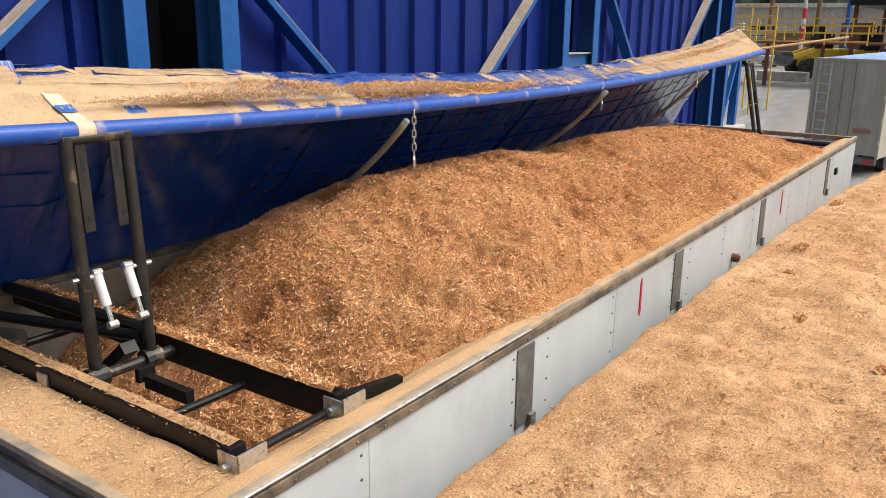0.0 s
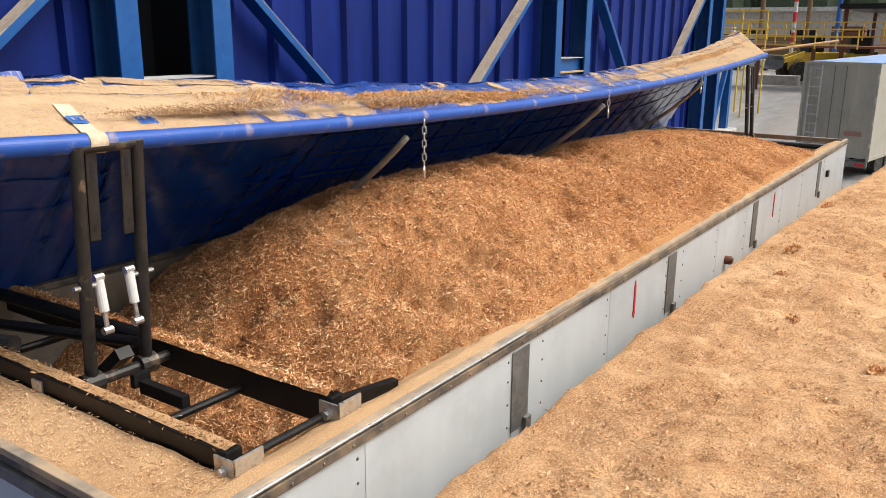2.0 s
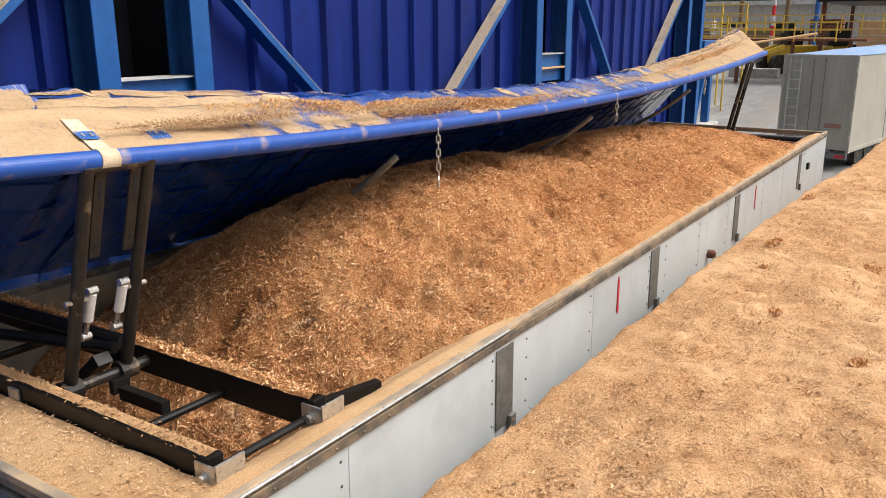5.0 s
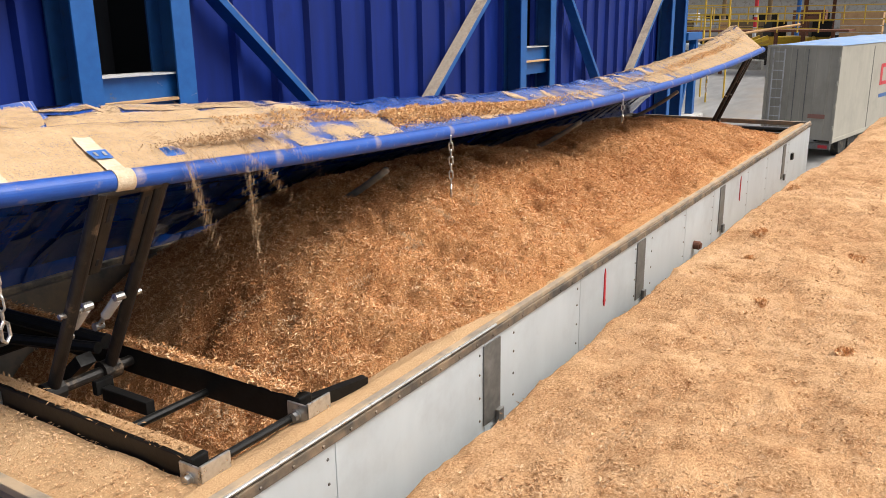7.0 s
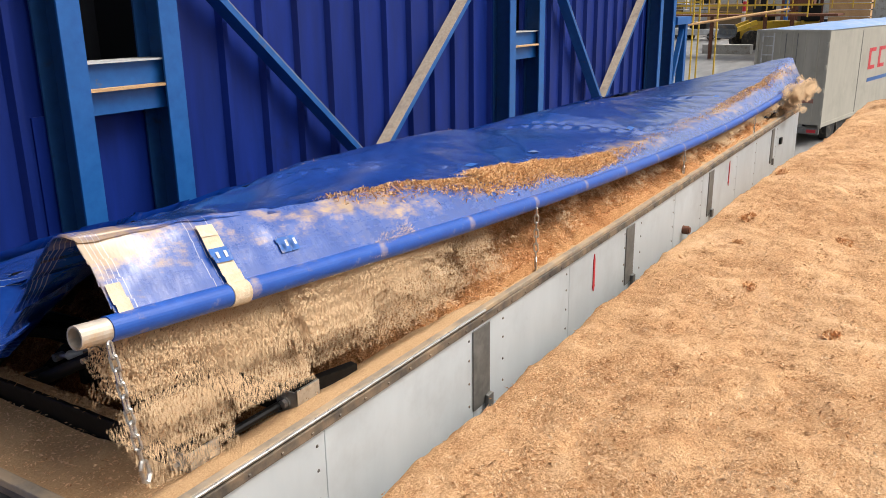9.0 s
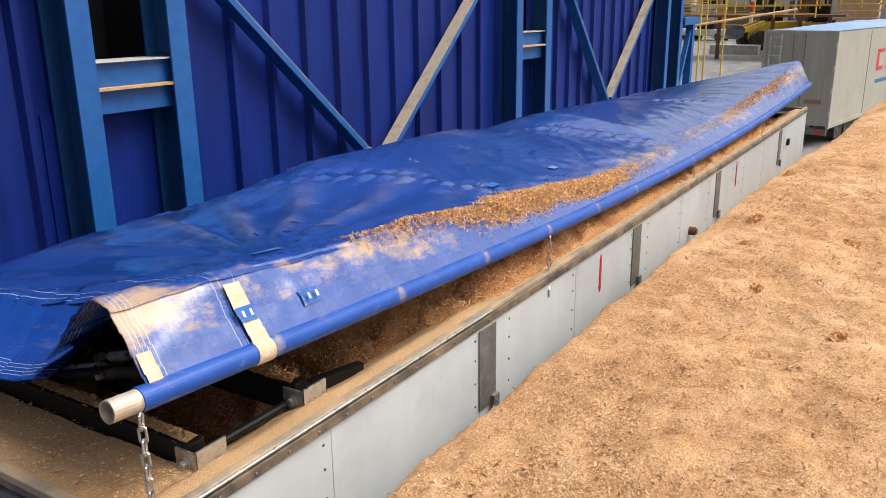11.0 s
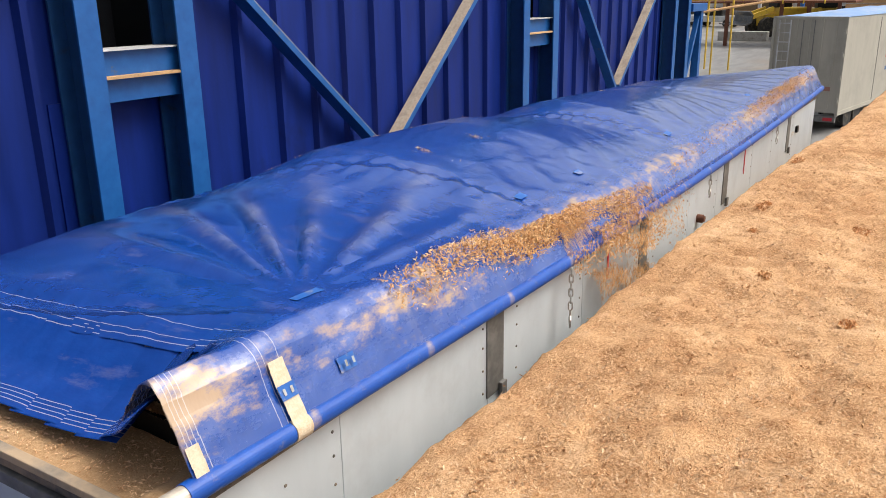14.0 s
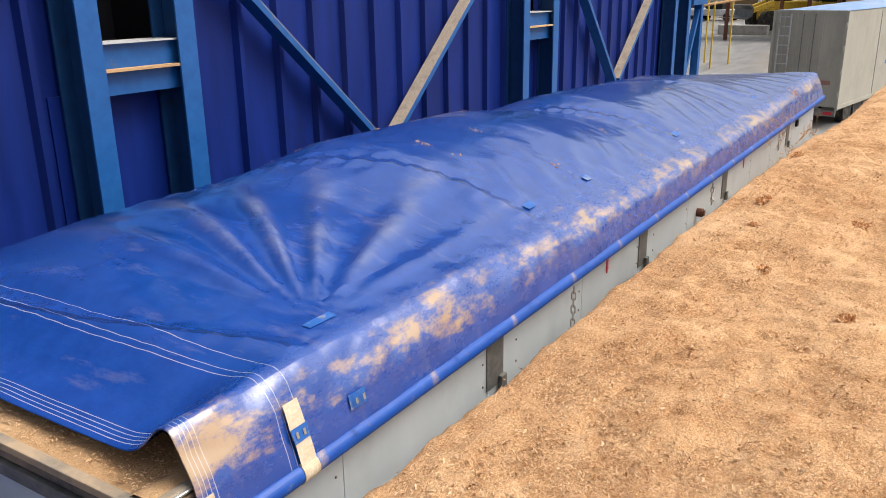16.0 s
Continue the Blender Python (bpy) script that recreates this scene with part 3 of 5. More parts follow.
def support_rack():
    fr = tagged(new("support_rack"), "black steel rack with cross bars, dusty on top", "rack")
    for x in (0.345, 0.855):
        part("main_bar", box(nb(), (x - 0.035, 0.18, 3.925), (x + 0.035, W - 0.08, 4.045), 0.006), BLACK, fr)
        thick = 0.8 if x < 0.5 else 2.4
        grid_mesh("dust_line", x - (0.024 if x < 0.5 else 0.036), x + (0.028 if x < 0.5 else 0.036), 0.20, W - 0.1, 0.008, lambda u, y: 4.0462 + thick * max(0.0004, 0.005 + 0.009 * fbm(u, y, 9, x, 4)) * (1 - ((u - x) / 0.04) ** 2), DUST if x < 0.5 else BARK_BED, fr, "line of sawdust")
        rng = random.Random(int(x * 100))
        spots = [(x + rng.gauss(0, 0.018), rng.uniform(0.2, 2.4), 4.05 + rng.random() * (0.004 if x < 0.5 else 0.022)) for _ in range(900 if x < 0.5 else 2600)]
        tagged(flakes("shred_litter", spots, 0.018, DUST if x < 0.5 else BARK, fr, flat=0.4, aspect=3.5), kind="stuff")
        b = part("bracket", box(nb(), (x - 0.045, 0.13, 3.92), (x - 0.036, 0.235, 4.03), 0.002), SILVER, fr, "bare metal bracket")
        part("bracket_foot", box(nb(), (x - 0.045, 0.128, 3.98), (x + 0.08, 0.138, 4.04), 0.002), SILVER, b)
        bolt = part("bolt", tube(nb(), (x - 0.065, 0.19, 3.98), (x - 0.0455, 0.19, 3.98), 0.017, 6), SILVER, fr)
        part("washer", tube(nb(), (x - 0.049, 0.19, 3.98), (x - 0.0455, 0.19, 3.98), 0.024, 14), SILVER, bolt)
    part("tie_rod", tube(nb(), (0.37, 0.215, 3.97), (0.83, 0.21, 3.97), 0.016), BLACK, fr)
    part("tie_rod", tube(nb(), (0.37, 0.70, 3.95), (0.83, 0.69, 3.95), 0.017), BLACK, fr)
    part("tie_rod", tube(nb(), (0.37, 1.9, 3.93), (0.83, 1.9, 3.93), 0.02), BLACK, fr)
    part("pivot_shaft", tube(nb(), (0.37, 1.157, 3.99), (0.83, 1.157, 3.99), 0.024), ARM, fr)
    hook = part("hook_plate", box(nb(), (0.56, 0.73, 3.945), (0.60, 1.0, 4.0), 0.004), BLACK, fr)
    part("hook_tip", box(nb(), (0.54, 1.001, 3.97), (0.62, 1.03, 4.03), 0.004), BLACK, hook)
    part("front_spur", beam(nb(), (0.89, 0.23, 3.98), (1.19, 0.16, 3.975), 0.04, 0.05), BLACK, fr)
    part("small_plate", box(nb(), (0.297, 1.27, 3.965), (0.3095, 1.34, 4.02), 0.003), SILVER, fr, "small bare metal plate")
    part("stop_block", beam(nb(), (0.6, 1.30, 3.95), (0.6, 1.14, 4.08), 0.05, 0.07, (1, 0, 0)), BLACK, fr)
    # hydraulic arms lying towards the far side
    part("spring_tube", tube(nb(), (0.70, 1.2, 4.08), (0.50, 2.2, 4.03), 0.026), BLACK, fr)
    part("spring_tube", tube(nb(), (0.78, 1.25, 4.07), (0.74, 2.4, 4.06), 0.034), BLACK, fr)
    part("spring_cap", tube(nb(), (0.40, 1.82, 4.03), (0.44, 1.72, 4.03), 0.045), RUBBER, fr)


support_rack()


# ---- neighbouring load on which the view stands ----
def pile_edge(x):
    return lerp_table([(-4, -0.33), (0.7, -0.335), (3.1, -0.343), (4.5, -0.355), (6.5, -0.40), (7.7, -0.47), (9.3, -0.60), (13.7, -0.66)], x)[0] + 0.022 * fbm(x, 0, 1.7, 5.0, 4)


def pile_top(x, y):
    d = pile_edge(x) - y
    rise = lerp_table([(-5, 0.0), (9.5, 0.0), (11.5, 0.16), (14, 0.2)], x)[0]
    z = 3.845 + 0.05 * (1 - math.exp(-max(d, 0) * 4)) + rise * min(1.0, max(0.0, d * 0.8))
    if d < 0.0:
        z += d * 2.6
    return z


def pile_relief(x, y):
    return (0.03 * fbm(x, y, 0.9, 21.0, 3) + 0.034 * fbm(x, y, 3.2, 8.0, 4) - 0.030 * abs(fbm(x, y, 4.6, 61.0, 3)) + 0.012 + 0.03 * min(0.0, fbm(x, y, 1.6, 33.0, 3) + 0.25)) * min(1.0, 0.35 + max(0.0, pile_edge(x) - y) * 2)


def sawdust_pile():
    ob = tagged(new("sawdust_pile"), "levelled pale tan sawdust load with small clods", "sawdust", kind="stuff")
    top = lambda x, y: pile_top(x, y) + pile_relief(x, y)
    grid_mesh("surface", -3.0, 13.5, -5.0, -0.2, 0.026, lambda x, y: top(x, y) + 0.010 * noise.noise((x * 15, y * 15, 4.1)) - 0.012 * abs(noise.noise((x * 9, y * 9, 7.7))), SAWDUST, ob)
    rng = random.Random(11)
    spots = []
    for _ in range(SAW_CHIPS):
        x = -0.6 + 11 * rng.random() ** 1.7
        y = pile_edge(x) - 2.4 * rng.random() ** 1.1 - 0.3 * rng.random()
        spots.append((x - 0.5 * rng.random(), y, top(x, y) + rng.uniform(-0.003, 0.004)))
    flakes("loose_chips", spots[: len(spots) * 3 // 4], 0.012, SAWDUST, ob, flat=0.28, aspect=3.4, roll=0.4)
    flakes("loose_chips", spots[len(spots) * 3 // 4:], 0.021, SAWDUST, ob, flat=0.5, aspect=3.4, roll=0.5)
    for x, y, s in CLODS:
        spots = []
        for _ in range(160):
            a, r = rng.uniform(0, 6.28), s * math.sqrt(rng.random())
            px, py = x + r * math.cos(a) * 1.3, y + r * math.sin(a)
            spots.append((px, py, top(px, py) + 0.6 * s * (1 - (r / s) ** 2) * rng.random()))
        flakes("clod", spots, 0.022, BARK, ob, flat=0.8, aspect=2.5)


CLODS = [(4.83, -0.634, 0.06), (6.79, -0.53, 0.06), (4.49, -1.31, 0.05), (2.69, -1.455, 0.045), (4.13, -0.715, 0.03), (3.2, -0.98, 0.03)]
sawdust_pile()

nt_ = tagged(new("loaded_trailer"), "neighbouring trailer body heaped with sawdust", "trailer")
part("side_wall", box(nb(), (-3.0, -0.80, 0.95), (13.2, -0.74, 3.55), 0.01), ALU, nt_)
part("side_wall", box(nb(), (-3.0, -5.0, 0.95), (13.2, -4.94, 3.72), 0.01), ALU, nt_)
part("end_wall", box(nb(), (13.14, -4.94, 0.95), (13.2, -0.78, 3.72)), ALU, nt_)
part("end_wall", box(nb(), (-3.0, -4.94, 0.95), (-2.94, -0.78, 3.72)), ALU, nt_)
part("bed", box(nb(), (-2.94, -4.94, 0.85), (13.14, -0.78, 0.96)), BLACK, nt_)
for x in (-1.5, 9.0, 10.3):
    for y in (-1.2, -4.8):
        part("wheel", tube(nb(), (x, y, 0.5), (x, y + 0.3, 0.5), 0.5, 20), RUBBER, nt_)
part("chassis_rail", box(nb(), (-2.5, -2.4, 0.6), (12.5, -2.28, 0.85)), BLACK, nt_)
part("chassis_rail", box(nb(), (-2.5, -3.5, 0.6), (12.5, -3.38, 0.85)), BLACK, nt_)


# ---- yard behind ----
def grey_trailer():
    g = tagged(new("box_trailer"), "tall grey box trailer with rear ladder and blue roof cover", "trailer")
    wd, ln, z0, z1 = 2.5, 17.0, 0.72, 4.04
    part("box_body", box(nb(), (0.03, -wd / 2, z0), (ln, wd / 2, z1), 0.015), GREY_BOX, g)
    for y in (-0.9, -0.45, 0.0, 0.45, 0.9):
        part("rear_rib", box(nb(), (0.0, y - 0.03, z0 + 0.1), (0.035, y + 0.03, z1 - 0.05), 0.006), GREY_BOX, g)
    for y in (-wd / 2, wd / 2):
        part("corner_post", box(nb(), (-0.02, y - 0.05, z0 - 0.1), (0.06, y + 0.05, z1 + 0.02), 0.01), GREY_BOX, g)
        for z in (1.1, 1.9, 2.7, 3.5):
            part("hinge", tube(nb(), (-0.05, y, z), (-0.05, y, z + 0.16), 0.035, 8), GREY_BOX, g)
    part("top_beam", box(nb(), (-0.02, -wd / 2, z1 - 0.06), (0.06, wd / 2, z1 + 0.03), 0.01), GREY_BOX, g)
    part("bumper", box(nb(), (-0.06, -wd / 2, z0 - 0.32), (0.05, wd / 2, z0 - 0.10), 0.01), ALU_DARK, g)
    for y in (-1.0, 1.0):
        lt = part("tail_lamp", box(nb(), (-0.075, y - 0.16, z0 - 0.27), (-0.061, y + 0.16, z0 - 0.16), 0.003), RED, g, "red tail lamp")
    lad = part("ladder", box(nb(), (-0.07, 0.62, z0 + 0.3), (-0.04, 0.66, z1 - 0.1)), SKIRT, g, "pale metal ladder")
    part("stile", box(nb(), (-0.07, 1.02, z0 + 0.3), (-0.04, 1.06, z1 - 0.1)), SKIRT, lad)
    for k in range(9):
        z = z0 + 0.45 + k * 0.33
        part("rung", box(nb(), (-0.068, 0.661, z), (-0.042, 1.019, z + 0.035)), SKIRT, lad)
    part("door_rod", tube(nb(), (-0.05, 0.2, z0), (-0.05, 0.2, z1 - 0.1), 0.018, 6), ALU_DARK, g)
    part("door_rod", tube(nb(), (-0.05, -0.2, z0), (-0.05, -0.2, z1 - 0.1), 0.018, 6), ALU_DARK, g)
    # writing that stays plain: red and blue bars on the side, faint red bars on the door
    for k in range(6):
        x = 5.6 + k * 1.5
        part("red_letter_bar", box(nb(), (x, -wd / 2 - 0.006, 2.35), (x + 0.32, -wd / 2 - 0.001, 3.2)), RED, g)
        part("red_letter_bar", box(nb(), (x + 0.34, -wd / 2 - 0.006, 3.05), (x + 1.0, -wd / 2 - 0.001, 3.2)), RED, g)
        part("red_letter_bar", box(nb(), (x + 0.34, -wd / 2 - 0.006, 2.35), (x + 1.0, -wd / 2 - 0.001, 2.5)), RED, g)
    part("blue_lettering_bar", box(nb(), (5.7, -wd / 2 - 0.006, 1.85), (12.6, -wd / 2 - 0.001, 2.0)), BLUE_STEEL, g)
    faint = surface("faded_red", (0.34, 0.16, 0.12), (0.36, 0.18, 0.14), 0.6, relief=0)
    part("number_bar", box(nb(), (-0.012, -0.95, 1.5), (-0.004, -0.36, 1.65)), faint, g, "faded red marking bar")
    part("side_seam", box(nb(), (4.3, -wd / 2 - 0.012, z0), (4.35, -wd / 2 - 0.001, z1 - 0.1)), ALU_DARK, g)
    part("side_rail", box(nb(), (0.03, -wd / 2 - 0.03, z0 - 0.08), (ln, -wd / 2 + 0.03, z0 + 0.06)), GREY_BOX, g)
    # blue cover, humped
    bm = nb()
    nx, ny = 40, 12
    vs = [[bm.verts.new((ln * i / nx, -wd / 2 - 0.02 + (wd + 0.04) * j / ny, z1 + 0.02 + (0.18 * min(1, i / 10) + 0.05 * fbm(ln * i / nx, wd * j / ny, 0.8, 2)) * math.sin(math.pi * j / ny) ** 0.7)) for j in range(ny + 1)] for i in range(nx + 1)]
    for i in range(nx):
        for j in range(ny):
            bm.faces.new((vs[i][j], vs[i + 1][j], vs[i + 1][j + 1], vs[i][j + 1]))
    part("roof_cover", bm, surface("pale_blue_cover", (0.16, 0.30, 0.58), (0.25, 0.40, 0.66), 0.4, 0, 2, (0.5, 0.5, 0.5), 1.2, (0.5, 0.8), 0.1), g, "pale blue roof cover", smooth=True)
    for x in (1.6, 2.8, 10.0, 11.2):
        for y in (-wd / 2 + 0.05, wd / 2 - 0.35):
            part("wheel", tube(nb(), (x, y, 0.5), (x, y + 0.3, 0.5), 0.5, 20), RUBBER, g)
    part("chassis_rail", box(nb(), (0.5, -0.6, 0.6), (ln - 0.5, -0.5, z0)), BLACK, g)
    part("chassis_rail", box(nb(), (0.5, 0.5, 0.6), (ln - 0.5, 0.6, z0)), BLACK, g)
    g.matrix_basis = pose(31.2, 3.35, ground_z(31.2), 0, 0, -9)


grey_trailer()


def rail_run(name, x, y, length, turn, z, cols, label, foot=None):
    """Yellow guard rail on posts, from (x, y) along the turn."""
    g = tagged(new(name), label, "railing", group="yard railings")
    n = int(length / 1.5)
    for k in range(n + 1):
        part("post", box(nb(), (k * 1.5 - 0.04, -0.04, z - 0.3 if foot is None else foot), (k * 1.5 + 0.04, 0.04, z + 1.1)), cols, g)
    for h in (0.0, 0.55, 1.08):
        part("rail", box(nb(), (-0.04, -0.03, z + h - 0.035), (n * 1.5 + 0.04, 0.03, z + h + 0.035)), cols, g)
    g.matrix_basis = pose(x, y, GROUND, 0, 0, turn)


def wheel_loader():
    g = tagged(new("wheel_loader"), "yellow wheel loader with a raised grey bucket", "loader")
    bm = nb()
    prof = [(-0.9, 0.0), (0.1, -0.1), (0.65, 0.15), (0.75, 0.8), (0.45, 1.15), (0.35, 1.1), (0.6, 0.75), (0.52, 0.25), (0.1, 0.02), (-0.88, 0.06)]
    a = [bm.verts.new((x, -1.6, z)) for x, z in prof]
    b = [bm.verts.new((x, 1.6, z)) for x, z in prof]
    for i in range(len(prof)):
        j = (i + 1) % len(prof)
        bm.faces.new((a[i], a[j], b[j], b[i]))
    for s in (a, b):
        bm.faces.new(s)
    bk = part("bucket", bm, BUCKET, g, "worn grey steel bucket")
    bk.location = (0, 0, 1.1)
    for y in (-0.7, 0.7):
        part("lift_arm", beam(nb(), (0.7, y, 1.6), (3.0, y, 2.4), 0.2, 0.4), YELLOW, g)
    part("engine_body", box(nb(), (3.4, -1.1, 1.0), (6.6, 1.1, 2.5), 0.12), YELLOW, g)
    part("front_frame", box(nb(), (2.2, -0.7, 0.9), (3.4, 0.7, 1.9), 0.08), YELLOW, g)
    cb = part("cab", box(nb(), (3.3, -0.8, 2.51), (4.7, 0.8, 3.8), 0.08), BLACK, g, "dark glazed cab")
    part("cab_roof", box(nb(), (3.2, -0.85, 3.81), (4.8, 0.85, 3.92), 0.03), YELLOW, cb)
    for x in (2.4, 5.4):
        for y in (-1.45, 0.85):
            part("wheel", tube(nb(), (x, y, 0.85), (x, y + 0.6, 0.85), 0.85, 22), RUBBER, g)
    return g


def pickup():
    g = tagged(new("parked_pickup"), "pale parked pickup truck in the far yard", "vehicle")
    part("body", box(nb(), (0, -0.95, 0.5), (5.3, 0.95, 1.15), 0.12), SKIRT, g)
    part("cab", box(nb(), (1.6, -0.85, 1.151), (3.6, 0.85, 1.85), 0.2), BLACK, g)
    part("cab_roof", box(nb(), (1.8, -0.8, 1.851), (3.4, 0.8, 1.9), 0.02), SKIRT, g)
    for x in (1.0, 4.2):
        for y in (-0.98, 0.75):
            part("wheel", tube(nb(), (x, y, 0.38), (x, y + 0.23, 0.38), 0.38, 16), RUBBER, g)
    return g


def yard():
    wl = wheel_loader()
    wl.matrix_basis = pose(76.5, 16.6, ground_z(76), 0, 0, -50)
    copy_thing(wl, pose(74, 8.2, ground_z(74), 0, 0, 20))
    pk = pickup()
    pk.matrix_basis = pose(92, 23.5, ground_z(92), 0, 0, 60)
    copy_thing(pk, pose(90, 19.5, ground_z(90), 0, 0, 75))
    copy_thing(pk, pose(96, 9, ground_z(96), 0, 0, 40))
    tagged(part("concrete_block", box(nb(), (72, 13.0, 1.15), (73, 17.0, 2.0), 0.05), CONCRETE), "white concrete barrier block on the wet yard", "barrier")
    tagged(part("concrete_footing", box(nb(), (20.9, 4.4, 0.1), (22.2, 5.6, 2.85), 0.04), CONCRETE), "pale concrete footing at the end of the wall", "footing")
    st = tagged(new("end_support"), "blue steel support frame at the end of the wall", "support")
    part("upright", box(nb(), (21.75, 4.6, 2.85), (21.95, 4.8, 4.85), 0.01), BLUE_STEEL, st)
    part("cap_beam", box(nb(), (20.8, 4.55, 4.851), (22.1, 4.85, 5.05), 0.01), BLUE_STEEL, st)
    part("strut", beam(nb(), (20.85, 4.7, 3.1), (21.75, 4.7, 4.7), 0.12, 0.12), BLUE_STEEL, st)
    rail_run("guard_rail", 66, 8.0, 12, 82, 4.6, YELLOW, "yellow steel guard rail of a raised walkway")
    rail_run("guard_rail", 70, 4.0, 18, 80, 5.2, YELLOW, "yellow steel guard rail of a raised walkway")
    rail_run("guard_rail", 47.5, 11.0, 3, 88, 4.9, YELLOW, "yellow steel guard rail on tall posts", 0.6)
    rail_run("guard_rail", 50, 10.6, 3, 80, 5.6, YELLOW, "yellow steel guard rail on tall posts", 0.6)
    wk = tagged(new("raised_walkway"), "raised steel walkway behind yellow rails", "walkway")
    part("deck", box(nb(), (66.5, 6, 4.35), (70.5, 22, 4.5)), RUST, wk)
    for y in range(7, 22, 4):
        part("post", box(nb(), (67, y, 1.1), (67.25, y + 0.25, 4.35)), RUST, wk)
    for x, y, h, m in ((105.5, 24.7, 14, TIMBER), (106.6, 19.6, 14, TIMBER), (107.2, 16.4, 14, BLUE_STEEL)):
        tagged(part("yard_post", tube(nb(), (x, y, ground_z(x)), (x + 0.3, y, h), 0.27, 10), m), "tall weathered post standing in the yard", "post", group="yard posts")
    tagged(part("handrail_pipe", tube(nb(), (46.5, 11.5, 4.2), (52, 7.0, 5.0), 0.07, 8), DUST), "long pale pipe rail across the yard", "pipe")
    po = tagged(new("striped_pole"), "red and white striped pole", "pole")
    for k in range(10):
        part("band", tube(nb(), (90, 17.6, 1.5 + k * 1.0 + 0.001), (90, 17.6, 1.5 + k * 1.0 + 1.0), 0.2, 14), RED if k % 2 else SKIRT, po)
    rf = tagged(new("open_shed"), "dark open shed with a low roof", "shed")
    part("roof", box(nb(), (72, -6, 7.3), (90, 10.5, 7.7)), BLACK, rf)
    for x in (73, 89):
        for y in (-5, 10):
            part("post", box(nb(), (x, y, ground_z(x)), (x + 0.3, y + 0.3, 7.3)), RUST, rf)
    bh = tagged(new("mill_building"), "long pale grey mill building in the distance", "building")
    part("wall", box(nb(), (130, -30, 2.3), (145, 70, 8.5)), CONCRETE, bh)
    part("roof", box(nb(), (129, -31, 8.51), (146, 71, 9.1)), SKIRT, bh)
    for k in range(14):
        part("dark_doorway", box(nb(), (129.9, -26 + k * 7, 2.4), (129.99, -22.5 + k * 7, 6.0)), BLACK, bh)
    rng = random.Random(3)
    for k in range(16):
        x, y = rng.uniform(88, 122), rng.uniform(-2, 34)
        lp = tagged(new("lumber_stack"), "stack of brown timber in the far yard", "lumber", group="lumber stacks")
        for j in range(rng.choice((3, 5, 6))):
            part("layer", box(nb(), (x, y, ground_z(x) + j * 0.7), (x + 2, y + 4, ground_z(x) + j * 0.7 + 0.62), 0.03), (TIMBER, RUST, SKIRT, DUST)[k % 4], lp)
    # wooded ridge far behind
    bm = nb()
    rng = random.Random(9)
    for k in range(900):
        a = rng.uniform(-0.5, 0.9)
        d = rng.uniform(230, 300)
        h = rng.uniform(14, 34) * (1.0 + 0.25 * math.sin(a * 9))
        c = Vector((d * math.cos(a), d * math.sin(a), 0))
        bmesh.ops.create_cone(bm, cap_ends=False, segments=6, radius1=h * 0.24, radius2=0.1, depth=h, matrix=Matrix.Translation(c + Vector((0, 0, h / 2))))
    tagged(part("far_woods", bm, LEAF), "dark conifer woods in the distance", "woods", kind="stuff")


yard()


# ---- tarpaulin, bar and arms ----
# bar height and place across, near end and far end, by seconds
BAR_NEAR = [(0, 1.20, 4.99), (1.5, 1.12, 4.98), (3.5, 0.97, 4.97), (4.2, 0.92, 4.96), (5.3, 0.83, 4.94), (6.3, 0.73, 4.92), (7, 0.67, 4.88), (7.5, 0.61, 4.87), (8, 0.50, 4.85), (8.2, 0.41, 4.73), (8.3, 0.33, 4.67), (8.4, 0.25, 4.60), (8.5, 0.15, 4.47), (8.7, 0.12, 4.50), (9, 0.09, 4.52), (9.2, 0.085, 4.51), (10.2, 0.06, 4.40), (11.3, 0.03, 4.30), (12, 0.01, 4.24), (12.5, -0.015, 4.18), (13.2, -0.03, 4.13), (13.6, -0.05, 4.08), (14, -0.06, 4.02), (14.5, -0.065, 3.98), (15.2, -0.07, 3.90), (16, -0.075, 3.84)]
BAR_FAR = [(0, 1.40, 5.08), (3.5, 1.12, 5.09), (5.3, 0.93, 5.02), (7, 0.76, 4.95), (8, 0.68, 4.89), (8.2, 0.55, 4.77), (8.4, 0.30, 4.60), (8.5, 0.2, 4.50), (8.7, 0.1, 4.38), (9, 0.03, 4.30), (9.2, 0.03, 4.29), (11.3, 0.03, 4.27), (12.5, 0.0, 4.19), (14.5, -0.05, 4.0), (16, -0.075, 3.84)]
SAG = [(0, 0.13), (3.5, 0.17), (7, 0.16), (8.5, 0.2), (9.2, 0.17), (11.5, 0.16), (12.5, 0.14), (14.5, 0.06), (16, 0.0)]
FOLD = [(0, 0.46, 0.25, 0.15), (7, 0.44, 0.25, 0.13), (8, 0.34, 0.27, 0.11), (8.5, 0.19, 0.23, 0.09), (9, 0.17, 0.24, 0.08), (11.3, 0.165, 0.26, 0.09), (12.5, 0.16, 0.28, 0.13), (14, 0.15, 0.31, 0.18), (16, 0.13, 0.34, 0.2)]
TIMES = [r[0] for r in BAR_NEAR]
TX0, TX1 = 0.10, 11.36
ROWS_V = [0.0, 0.07, 0.14, 0.21, 0.28, 0.35, 0.42, 0.50, 0.60, 0.72, 0.86, 1.02, 1.22, 1.45, 1.75, 2.1, 2.5, 3.0]
NX = 30


def bar_at(t, x):
    (ya, za), (yb, zb) = lerp_table(BAR_NEAR, t), lerp_table(BAR_FAR, t)
    k = (x - 0.5) / 10.8
    s = lerp_table(SAG, t)[0] * 4 * k * (1 - k)
    return ya + (yb - ya) * k, za + (zb - za) * k - s


